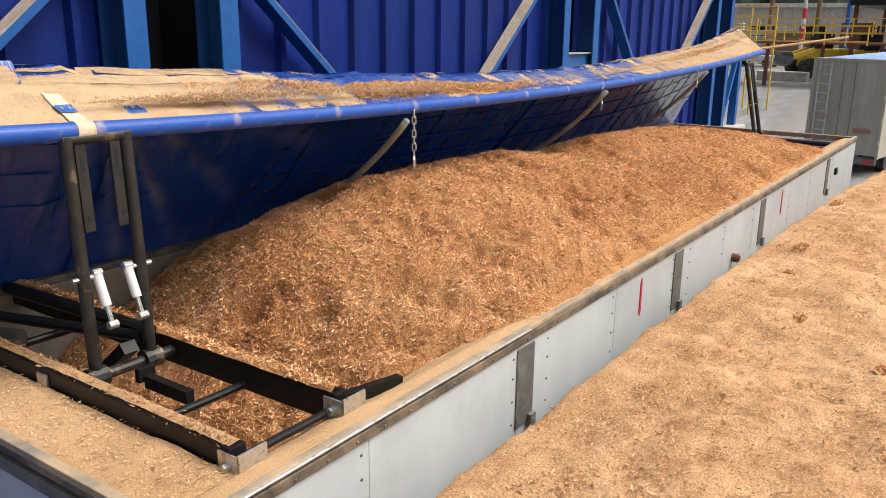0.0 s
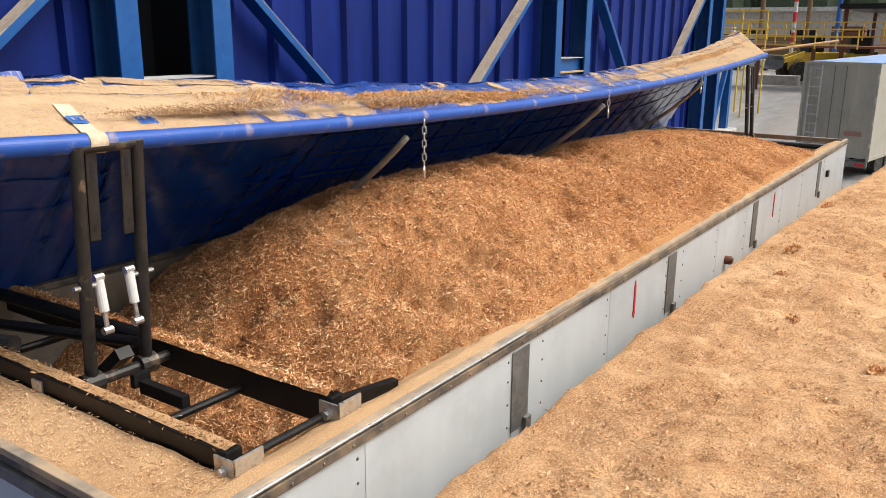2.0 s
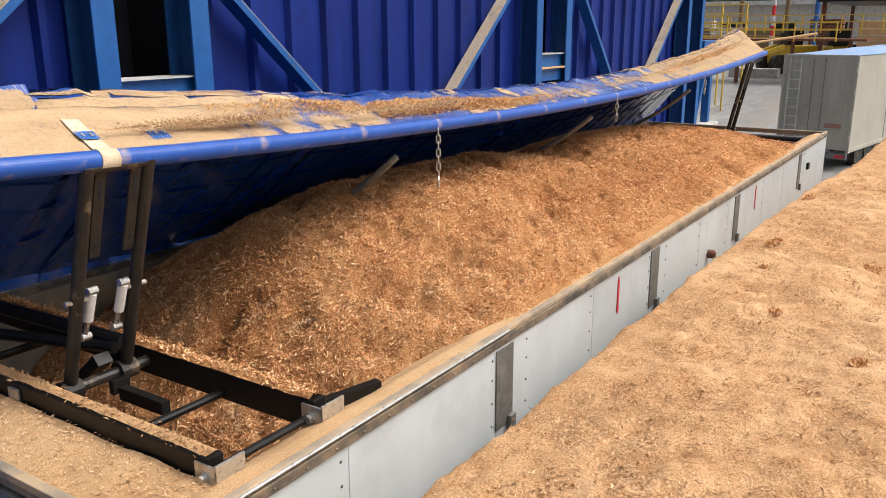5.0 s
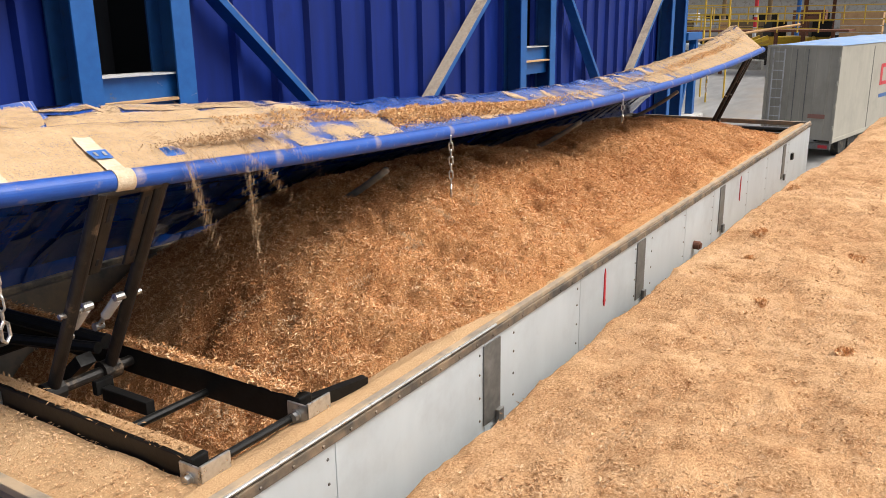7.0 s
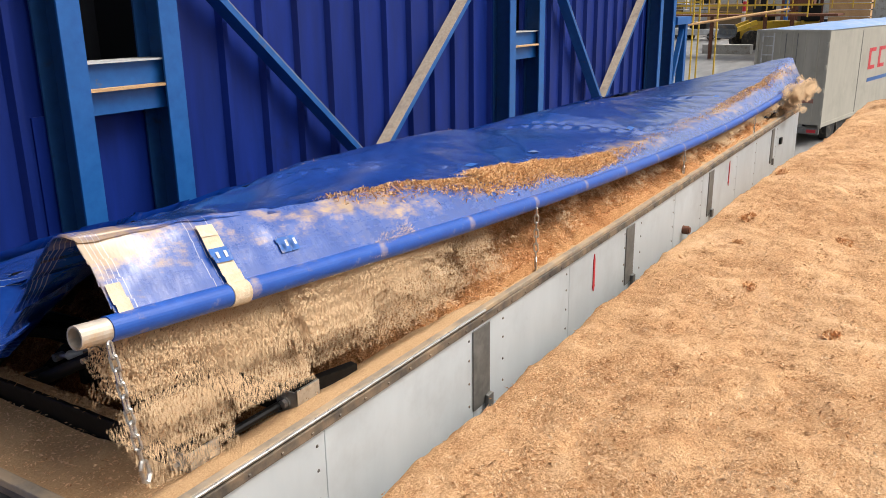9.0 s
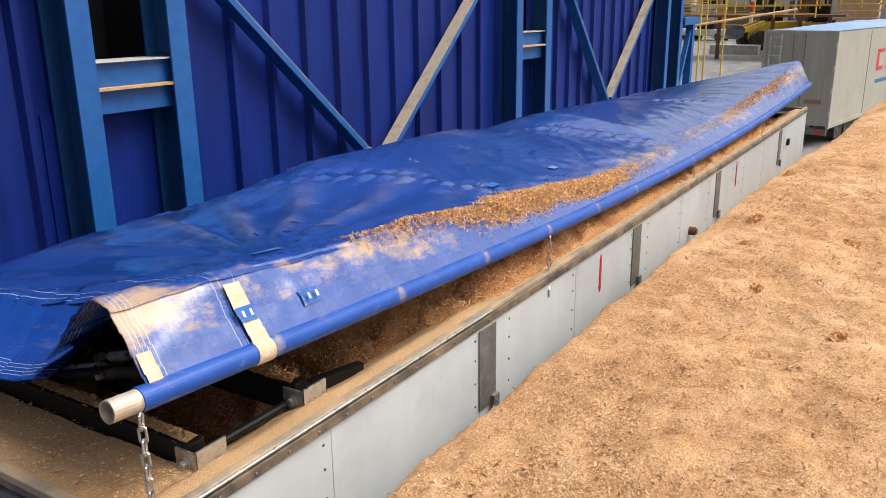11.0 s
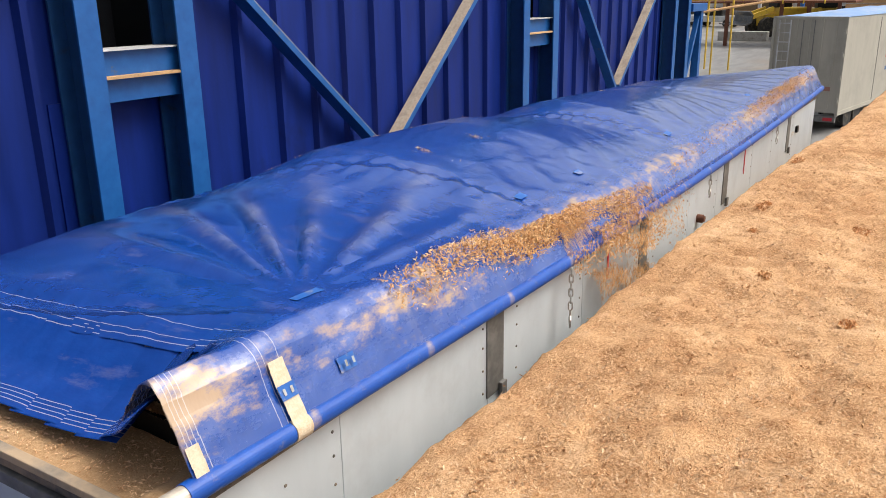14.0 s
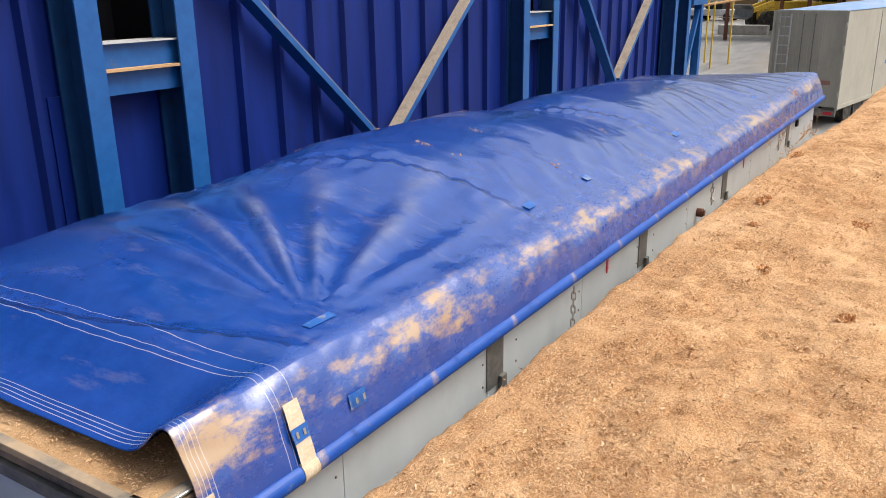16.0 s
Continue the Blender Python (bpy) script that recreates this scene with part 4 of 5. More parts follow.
def tarp_profile(t, x):
    """Fine line of (y, z) from the bar over fold, load and bows to the far rim, then down outside."""
    by, bz = bar_at(t, x)
    fy, fe, fm = lerp_table(FOLD, t)
    k = min(1.0, max(0.0, (x - 0.5) / 10.8))
    fz = fm + (fe - fm) * abs(2 * k - 1) ** 1.5 + 0.10 * max(0.0, k - 0.86) / 0.14 * max(0.0, min(1.0, (13.0 - t) / 3.0))
    pts = [(by, bz), (by + fy, bz + fz)]
    bow = lerp_table([(-0.1, 4.03), (0.25, 4.08), (0.45, 4.17), (0.8, 4.24), (1.4, 4.33), (8.8, 4.30), (10.6, 4.16), (11.5, 4.03)], x)[0]
    for i in range(12):
        y = 0.10 + i * 0.21
        if y > by + 0.02:
            arch = 4.0 + (bow - 4.0) * max(0.0, 1 - ((y - 1.35) / 1.4) ** 2)
            pts.append((y, max(load_top(x, y) + 0.075, arch)))
    if by < -0.035:
        pts.append((-0.02, 4.035))
    pts.append((W + 0.03, 4.02))
    pts.sort()
    hull = []
    for p in pts:
        while len(hull) >= 2 and (hull[-1][0] - hull[-2][0]) * (p[1] - hull[-2][1]) - (hull[-1][1] - hull[-2][1]) * (p[0] - hull[-2][0]) >= 0:
            hull.pop()
        hull.append(p)
    a = np.array(hull)
    # the loose near end drops behind its fold onto the platform
    k = max(0.0, min(1.0, (0.65 - x) / 0.55)) * max(0.0, min(1.0, (t - 7.9) / 0.6))
    if k > 0:
        k = k * k * (3 - 2 * k)
        top = by + fy
        q = np.linspace(top + 0.02, W + 0.03, 60)
        zq = np.interp(q, a[:, 0], a[:, 1])
        z0 = float(np.interp(top, a[:, 0], a[:, 1]))
        base = 4.025 + 0.16 * max(0.0, min(1.0, (14.0 - t) / 2.5))
        low = base + max(0.0, z0 - base) * np.exp(-((q - top) / (0.12 + 0.5 * max(0.0, z0 - 4.2))) ** 2)
        head = a[a[:, 0] <= top + 0.01]
        a = np.concatenate([head, np.stack([q, zq + (low - zq) * k], 1)])
    a = np.concatenate([a, [(W + 0.07, 3.9), (W + 0.10, 2.0)]])
    s = np.concatenate([[0], np.cumsum(np.hypot(*np.diff(a, axis=0).T))])
    q = np.arange(0, 3.3, 0.01)
    line = np.stack([np.interp(q, s, a[:, 0]), np.interp(q, s, a[:, 1])], 1)
    wide = 13 if t < 8.1 else 9
    ker = np.hanning(2 * wide + 1)
    ker /= ker.sum()
    first = 2 * line[0] - line[wide:0:-1]
    pad = np.concatenate([first, line, np.repeat(line[-1:], wide, 0)])
    sm = np.stack([np.convolve(pad[:, i], ker, "valid") for i in (0, 1)], 1)
    s = np.concatenate([[0], np.cumsum(np.hypot(*np.diff(sm, axis=0).T))])
    return s, sm


PROFILES = {}


def tarp_point(t, i, v):
    """Point of the sheet at the i-th half column and v metres from the bar."""
    x = TX0 + (TX1 - TX0) * i / (2 * NX)
    if (t, i) not in PROFILES:
        PROFILES[t, i] = tarp_profile(t, x)
    s, sm = PROFILES[t, i]
    w = max(0.0, min(1.0, (t - 9.2) / 2.1))
    if w > 0 and t < 16:
        # the far part lies still on the load; slack gathers next to the fold
        if (16, i) not in PROFILES:
            PROFILES[16, i] = tarp_profile(16, x)
        s1, sm1 = PROFILES[16, i]
        rim = W - 0.3
        slack = w * (float(s[np.argmax(sm[:, 0] > rim)]) - float(s1[np.argmax(sm1[:, 0] > rim)]))
        v += slack * min(1.0, max(0.0, (v - 0.28) / 1.5))
    return Vector((x, float(np.interp(v, s, sm[:, 0])), float(np.interp(v, s, sm[:, 1]))))


def tarp_pose(t, i, j):
    """Pose of the piece in column i, row j: x along the trailer, y towards the far rim, z outwards."""
    v0, v1 = ROWS_V[j], ROWS_V[j + 1]
    vm = (v0 + v1) / 2
    a, b = tarp_point(t, 2 * i, vm), tarp_point(t, 2 * i + 2, vm)
    c, d = tarp_point(t, 2 * i + 1, v0), tarp_point(t, 2 * i + 1, v1)
    ex, ey = (b - a).normalized(), (d - c).normalized()
    ez = ex.cross(ey).normalized()
    ey = ez.cross(ex)
    o = (a + b + c + d) / 4
    return Matrix(((ex.x, ey.x, ez.x, o.x), (ex.y, ey.y, ez.y, o.y), (ex.z, ey.z, ez.z, o.z), (0, 0, 0, 1)))


def seam_x(s, v):
    d = max(0.0, v - 0.5)
    return s[0] - s[1] * d - s[2] * d * d


def wrinkle(x, v):
    """Creases of the sheet: fan-shaped pulls from the first eyelet, puckers at the seams and along the fold."""
    w = 0.004 * fbm(x * 0.9, v * 0.7, 1.6, 4.0, 3)
    r = math.hypot(x - FAN_X, v - FAN_V)
    if r < 2.6 and v > FAN_V - 0.1:
        a = math.atan2(v - FAN_V, x - FAN_X)
        turn = a * 22 + 0.9 * math.sin(a * 5 + 1)
        pull = (0.5 + 0.5 * math.sin(turn)) ** 2.2 * (0.85 + 0.45 * noise.noise((a * 3.1, 2.0, 9.0)))
        reach = min(1.0, r * 1.6) * math.exp(-(max(0.0, r - 0.9) / 0.7) ** 2)
        side = max(0.0, min(1.0, (a + 0.05) * 5)) * max(0.0, min(1.0, (1.75 - a) * 4))
        w += 0.040 * pull * reach * side
    w += 0.004 * (1 - abs(fbm(x * 1.4 + v * 0.8, v - x * 0.5, 1.5, 31.0, 2))) ** 5 * min(1.0, max(0.0, v - 0.2) * 3)
    w += 0.016 * fbm(x * 1.6, v * 2.4, 2.0, 12.0, 3) * math.exp(-((v - 0.28) / 0.22) ** 2)
    # short pulls that hang from the fold beyond the first seam
    if x > 2.5:
        w += 0.014 * (0.5 + 0.5 * math.sin(x * 15 - v * 9 + 4 * noise.noise((x * 0.8, v, 2.0)))) ** 2 * math.exp(-((v - 0.75) / 0.3) ** 2)
    for s in SEAMS:
        d = x - seam_x(s, v)
        if abs(d) < 0.5 and v > 0.4:
            w += 0.012 * math.exp(-(d / 0.04) ** 2)
            w += (0.002 if s[0] < 1 else 0.006) * math.sin(v * 44 + 7 * d + 2 * noise.noise((v * 3, s[0], 1.0))) * math.exp(-(d / 0.13) ** 2)
            w -= 0.008 * math.exp(-((d - 0.07) / 0.05) ** 2)
    return w


def smooth_sheet():
    """The closed sheet at the end of the clip, as a function of metres along and metres from the bar."""
    cache = {}
    def at(x, v):
        x = min(max(x, TX0), TX1)
        i = (x - TX0) / (TX1 - TX0) * 2 * NX
        i0 = min(2 * NX - 1, int(i))
        if v < 0:
            q, r = at(x, 0.0), at(x, 0.02)
            return q + (r - q) * (v / 0.02)
        a, b = tarp_point(16, i0, v), tarp_point(16, i0 + 1, v)
        p = a.lerp(b, i - i0)
        p.x = x
        return p
    return at


def build_tarp():
    tp = tagged(new("tarpaulin"), "blue coated tarpaulin with sawdust along its leading edge", "tarpaulin")
    at = smooth_sheet()
    pieces = []
    for i in range(NX):
        for j in range(len(ROWS_V) - 1):
            x0, x1 = TX0 + (TX1 - TX0) * i / NX, TX0 + (TX1 - TX0) * (i + 1) / NX
            v0, v1 = ROWS_V[j], ROWS_V[j + 1]
            inv = tarp_pose(16, i, j).inverted()
            nu, nv = 12, max(3, int((v1 - v0) / 0.034))
            us = [x0 - 0.08, x0 - 0.035] + [x0 + (x1 - x0) * k / nu for k in range(nu + 1)] + [x1 + 0.035, x1 + 0.08]
            ws = [v0 - 0.075, v0 - (0.012 if j < 9 else 0.04)] + [v0 + (v1 - v0) * k / nv for k in range(nv + 1)] + [v1 + (0.012 if j < 8 else 0.04), v1 + 0.075]
            pos = np.zeros((len(us), len(ws), 3))
            for a, x in enumerate(us):
                for b, v in enumerate(ws):
                    base, ahead = at(x, v), at(x, v + 0.02)
                    nrm = Vector((1, 0, 0)).cross(ahead - base).normalized()
                    p = base + nrm * wrinkle(x, v)
                    pos[a, b] = (x, p.y, p.z)
            norm = np.cross(np.gradient(pos, axis=0), np.gradient(pos, axis=1))
            norm /= np.linalg.norm(norm, axis=2, keepdims=True) + 1e-12
            verts, uvs, norms = [], [], []
            turn = inv.to_3x3()
            for a in range(1, len(us) - 1):
                for b in range(1, len(ws) - 1):
                    rim = a in (1, len(us) - 2) or b in (1, len(ws) - 2)
                    p = Vector(pos[a, b] - norm[a, b] * (0.006 if rim else 0.0))
                    p.x = min(max(p.x, TX0), TX1)
                    verts.append(inv @ p)
                    norms.append(tuple(turn @ Vector(norm[a, b])))
                    uvs.append((us[a], ws[b]))
            us, ws = us[1:-1], ws[1:-1]
            n2 = len(ws)
            faces = [(a * n2 + b, (a + 1) * n2 + b, (a + 1) * n2 + b + 1, a * n2 + b + 1) for a in range(len(us) - 1) for b in range(n2 - 1)]
            me = bpy.data.meshes.new("fabric_panel")
            me.from_pydata([tuple(v) for v in verts], [], faces)
            me.polygons.foreach_set("use_smooth", [True] * len(faces))
            lay = me.uv_layers.new(name="metres")
            for lp in me.loops:
                lay.data[lp.index].uv = uvs[lp.vertex_index]
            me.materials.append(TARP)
            me.normals_split_custom_set_from_vertices(norms)
            ob = new("fabric_panel", me)
            ob.parent = tp
            pieces.append((ob, i, j))
    return tp, pieces


tarp, tarp_pieces = build_tarp()


def bar_pose(t, x0, x1):
    a, b = (Vector((x, *bar_at(t, x))) for x in (x0, x1))
    d = (b - a).normalized()
    side = Vector((0, 0, 1)).cross(d).normalized()
    up = d.cross(side)
    o = (a + b) / 2
    return Matrix(((d.x, side.x, up.x, o.x), (d.y, side.y, up.y, o.y), (d.z, side.z, up.z, o.z), (0, 0, 0, 1)))


def build_bar():
    tb = tagged(new("roll_bar"), "long round hem bar of the tarpaulin with open pipe end", "bar")
    segs = []
    n = 16
    for k in range(n):
        x0, x1 = 0.07 + 11.33 * k / n, 0.07 + 11.33 * (k + 1) / n
        bm = nb()
        tube(bm, (-(x1 - x0) / 2 - 0.01, 0.02, -0.005), ((x1 - x0) / 2 + 0.01, 0.02, -0.005), 0.038, 28)
        ob = part("hem_tube", bm, TARP_HEM, tb, smooth=False)
        segs.append((ob, x0, x1))
    # the webbing strap goes round the hem
    x0, x1 = segs[0][1:]
    xm = (x0 + x1) / 2
    wrap = part("strap_wrap", tube(nb(), (0.50 - xm, 0.02, -0.005), (0.576 - xm, 0.02, -0.005), 0.0415, 28), WEB, tb, "dusty cream webbing strap round the hem")
    segs.append((wrap, x0, x1))
    bm = nb()
    for k in range(20):
        a0, a1 = 2 * math.pi * k / 20, 2 * math.pi * (k + 1) / 20
        c = lambda a, r, x: (x, 0.02 + r * math.cos(a), -0.005 + r * math.sin(a))
        for r0, x0, r1, x1 in ((0.034, -0.035, 0.034, 0.20), (0.028, -0.035, 0.034, -0.035), (0.028, 0.16, 0.028, -0.035)):
            bm.faces.new([bm.verts.new(p) for p in (c(a0, r0, x0), c(a1, r0, x0), c(a1, r1, x1), c(a0, r1, x1))])
    ob = part("pipe_end", bm, PIPE, tb, "bare open pipe end")
    segs.append((ob, -0.12, 0.12))
    return segs


PIPE = surface("dusty_pipe", (0.46, 0.40, 0.33), (0.60, 0.54, 0.46), 0.5, 0.3, 30, (0.52, 0.38, 0.24), 12, (0.5, 0.65), 0.1, world_space=False)
TARP_HEM = surface("blue_hem", (0.006, 0.062, 0.33), (0.010, 0.085, 0.40), 0.4, 0, 20, (0.44, 0.33, 0.21), 9, (0.58, 0.80), 0.1, world_space=False)
bar_segments = build_bar()


def arm_pair(x, label):
    """Two swing arms on one pivot, with slotted plates at the head; local z runs along the arms."""
    g = tagged(new("swing_arm"), label, "lever arm", group="tarpaulin arms")
    for dx in (-0.13, 0.13):
        part("arm_tube", tube(nb(), (dx, 0, 0), (dx, 0, 0.98), 0.026, 20), ARM, g)
        side = 0.055 if dx < 0 else -0.055
        pl = part("slotted_plate", box(nb(), (dx + side - 0.024, -0.008, 0.60), (dx + side + 0.024, 0.006, 0.97), 0.005), ARM, g)
        # slots are black blocks, the shade of the holes painted on
        part("slot", box(nb(), (dx + side - 0.009, -0.0095, 0.84), (dx + side + 0.009, 0.0075, 0.92), 0.003), SHADE_BLACK, pl)
        part("slot", box(nb(), (dx + side - 0.007, -0.0095, 0.64), (dx + side + 0.007, 0.0075, 0.67), 0.003), SHADE_BLACK, pl)
        part("foot_sleeve", tube(nb(), (dx - 0.04, 0, 0), (dx + 0.04, 0, 0), 0.045, 12), ARM, g)
        part("side_bolt", tube(nb(), (dx - 0.05, 0, 0.42), (dx + 0.05, 0, 0.42), 0.011, 8), SILVER, g)
    part("head_bar", tube(nb(), (-0.15, 0, 0.97), (0.15, 0, 0.97), 0.022, 18), ARM, g)
    return g


near_arm = arm_pair(0.58, "dark tubular swing arm pair that carries the tarpaulin bar")
far_arm = arm_pair(10.6, "dark tubular swing arm pair at the distant end of the trailer")


def gas_spring():
    g = tagged(new("gas_spring"), "white gas spring with a steel rod beside the swing arm", "gas spring", group="gas springs")
    part("cylinder", tube(nb(), (0, 0, 0.08), (0, 0, 0.21), 0.020, 14), WHITE, g)
    part("rod", tube(nb(), (0, 0, 0.0), (0, 0, 0.081), 0.010, 8), SILVER, g)
    part("eye", tube(nb(), (-0.02, 0, 0.22), (0.02, 0, 0.22), 0.017, 10), SILVER, g)
    part("eye", tube(nb(), (-0.02, 0, 0.0), (0.02, 0, 0.0), 0.017, 10), SILVER, g)
    return g


spring_a = gas_spring()
spring_b = copy_thing(spring_a, pose(0.7, 1.1, 4.1))



def column_of(x):
    return min(NX - 1, max(0, int((x - TX0) / (TX1 - TX0) * NX)))


PANEL = {(i, j): ob for ob, i, j in tarp_pieces}


def on_panel(name, x0, x1, v0, v1, lift, material, label="", step=0.02):
    """A thin piece that lies on the closed sheet, cut at the panels it crosses; each cut is a piece of its panel."""
    at = smooth_sheet()
    for i in range(column_of(x0), column_of(x1) + 1):
        xa, xb = max(x0, TX0 + (TX1 - TX0) * i / NX), min(x1, TX0 + (TX1 - TX0) * (i + 1) / NX)
        for j in range(len(ROWS_V) - 1):
            va, vb = max(v0, ROWS_V[j]), min(v1, ROWS_V[j + 1])
            if xb - xa < 0.004 or vb - va < 0.004:
                continue
            inv = tarp_pose(16, i, j).inverted()
            nu, nv = max(2, int((xb - xa) / step)), max(2, int((vb - va) / step))
            bm = nb()
            grid = []
            for a in range(nu + 1):
                row = []
                for b in range(nv + 1):
                    x, v = xa + (xb - xa) * a / nu, va - 0.006 + (vb - va + 0.012) * b / nv
                    p, q = at(x, max(0, v)), at(x, max(0, v) + 0.02)
                    n = Vector((1, 0, 0)).cross(q - p).normalized()
                    row.append(bm.verts.new(inv @ (p + n * (wrinkle(x, v) + lift))))
                grid.append(row)
            for a in range(nu):
                for b in range(nv):
                    bm.faces.new((grid[a][b], grid[a + 1][b], grid[a + 1][b + 1], grid[a][b + 1]))
            part(name, bm, material, PANEL[i, j], label, smooth=True)


SHREDS = chips_material("pale_shreds", [(0.2, (0.42, 0.19, 0.075)), (0.45, (0.70, 0.40, 0.18)), (0.75, (0.85, 0.60, 0.33))], 80, 0.5, 0.4)
PLATE = surface("blue_plate_paint", (0.01, 0.09, 0.36), (0.02, 0.13, 0.45), 0.55, 0, 30, (0.4, 0.34, 0.26), 12, (0.55, 0.7), 0.05, world_space=False)
BOW = surface("grey_bow_strip", (0.17, 0.17, 0.15), (0.28, 0.27, 0.24), 0.6, 0, 20, (0.4, 0.33, 0.22), 8, (0.55, 0.7), 0.05, world_space=False)
on_panel("webbing_strap", 0.50, 0.575, 0.0, 0.13, 0.012, WEB, "dusty cream webbing strap")
on_panel("webbing_strap", 0.495, 0.57, 0.13, 0.24, 0.012, WEB, "dusty cream webbing strap")
on_panel("strap_plate", 0.493, 0.572, 0.115, 0.155, 0.018, PLATE, "blue plate with two bolts")
on_panel("eyelet_plate", 0.80, 0.89, 0.10, 0.145, 0.006, PLATE, "blue plate with two bolts")
on_panel("hem_patch", 0.105, 0.155, 0.0, 0.12, 0.006, WEB, "stitched cream hem patch")
on_panel("eyelet_plate", 0.86, 1.02, 0.47, 0.50, 0.004, PLATE, "blue plate with bolts where the pulls meet")
for bx, bv in ((2.80, 0.50), (3.66, 0.50), (5.68, 0.52), (8.55, 0.52)):
    on_panel("eyelet_plate", bx, bx + 0.09, bv, bv + 0.04, 0.008, PLATE)


def cover_bow(x):
    """Curved pipe under the sheet, hinged at the far rim; local z runs from the hinge to its tip."""
    g = tagged(new("cover_bow"), "grey curved bow pipe under the raised tarpaulin", "bow", group="cover bows")
    bm = nb()
    n, ln = 14, 1.60
    ps = [(0.0, -0.11 * 4 * u * (1 - u), ln * u) for u in [k / n for k in range(n + 1)]]
    sweep(bm, ps, 0.021, 12)
    part("bow_pipe", bm, BOW, g, smooth=True)
    part("hinge_block", box(nb(), (-0.03, -0.03, -0.04), (0.03, 0.03, 0.03), 0.005), BLACK, g)
    return g


COVER_BOWS = [(cover_bow(x), x) for x in (2.62, 5.5, 8.4)]
for px, pv in ((0.515, 0.135), (0.55, 0.135), (0.825, 0.122), (0.865, 0.122)):
    on_panel("bolt_head", px - 0.006, px + 0.006, pv - 0.006, pv + 0.006, 0.021, SILVER)


def build_chain(n, label):
    """Steel chain hanging down from its origin."""
    c = tagged(new("chain"), label, "chain", group="tarpaulin chains")
    bm = nb()
    rr, hl = 0.011, 0.014
    pts = [(rr * math.cos(a), 0, rr * math.sin(a) + (hl if math.sin(a) >= 0 else -hl)) for a in [2 * math.pi * k / 12 + 0.01 for k in range(12)]]
    for p, q in zip(pts, pts[1:] + pts[:1]):
        tube(bm, p, q, 0.0042, 6)
    first = part("link", bm, SILVER, c)
    first.location = (0, 0, -0.02)
    for k in range(1, n):
        o = new("link", first.data)
        o.parent = c
        o.location = (0, 0, -0.02 - k * 0.040)
        o.rotation_euler = (0, 0, math.radians(90 * (k % 2)))
    bm = nb()
    hook = [(0, 0, 0), (0, 0, -0.03), (0.022, 0, -0.045), (0.024, 0, -0.085), (0.0, 0, -0.10), (-0.02, 0, -0.085), (-0.02, 0, -0.05), (0, 0, -0.03)]
    sweep(bm, hook, 0.006, 6)
    part("hook", bm, SILVER, c).location = (0, 0, -0.02 - n * 0.040 + 0.012)
    return c


CHAINS = [(build_chain(8, "dusty steel chain hanging from the end of the bar"), 0.03), (build_chain(6, "dusty steel chain with a snap hook hanging from the bar"), 2.68), (build_chain(2, "short steel chain hooked on the bar"), 5.5), (build_chain(2, "short steel chain hooked on the bar"), 8.2)]


# ---- sawdust on the sheet that slides off and falls ----
def grains(name, spots, normals, size, material, parent, seed):
    """Fine flecks that lie flat on the sheet, each a small uneven quad."""
    rng = np.random.default_rng(seed)
    n = len(spots)
    a = rng.uniform(0, 2 * math.pi, n)
    nrm = normals + rng.normal(0, 0.10, (n, 3))
    nrm /= np.linalg.norm(nrm, axis=1, keepdims=True)
    e = np.stack([np.cos(a), np.sin(a), np.zeros(n)], 1)
    e -= nrm * (e * nrm).sum(1, keepdims=True)
    f = np.cross(nrm, e)
    r = size * rng.uniform(0.7, 1.3, (n, 4, 1))
    verts = np.stack([spots - e * r[:, 0], spots - f * r[:, 1], spots + e * r[:, 2], spots + f * r[:, 3]], 1).reshape(-1, 3)
    k = np.arange(n)[:, None] * 4
    me = bpy.data.meshes.new(name)
    me.from_pydata(verts.tolist(), [], (k + np.array([[0, 1, 2, 3]])).tolist())
    me.materials.append(material)
    ob = new(name, me)
    ob.parent = parent
    return ob


def coat_density(x, v):
    """How much of the leading strip is caked with dust."""
    d = lerp_table([(0.0, 1.25), (0.9, 1.12), (1.3, 0.78), (1.9, 0.45), (3.0, 0.38), (5.0, 0.42), (6.5, 0.55), (8.5, 0.8), (9.5, 1.1), (11.4, 1.25)], x)[0]
    if x < 0.8 and v > 0.42:
        d -= 12 * (v - 0.42)
    edge = (0.35 * min(1.0, v / 0.06) + 0.65) * min(1.0, max(0.0, (0.9 - v) / 0.25))
    return d * edge + 0.30 * fbm(x * 1.0, v * 2.0, 2.2, 44.0, 4) + 0.26 * fbm(x * 3.2, v * 0.9, 2.6, 15.0, 3)


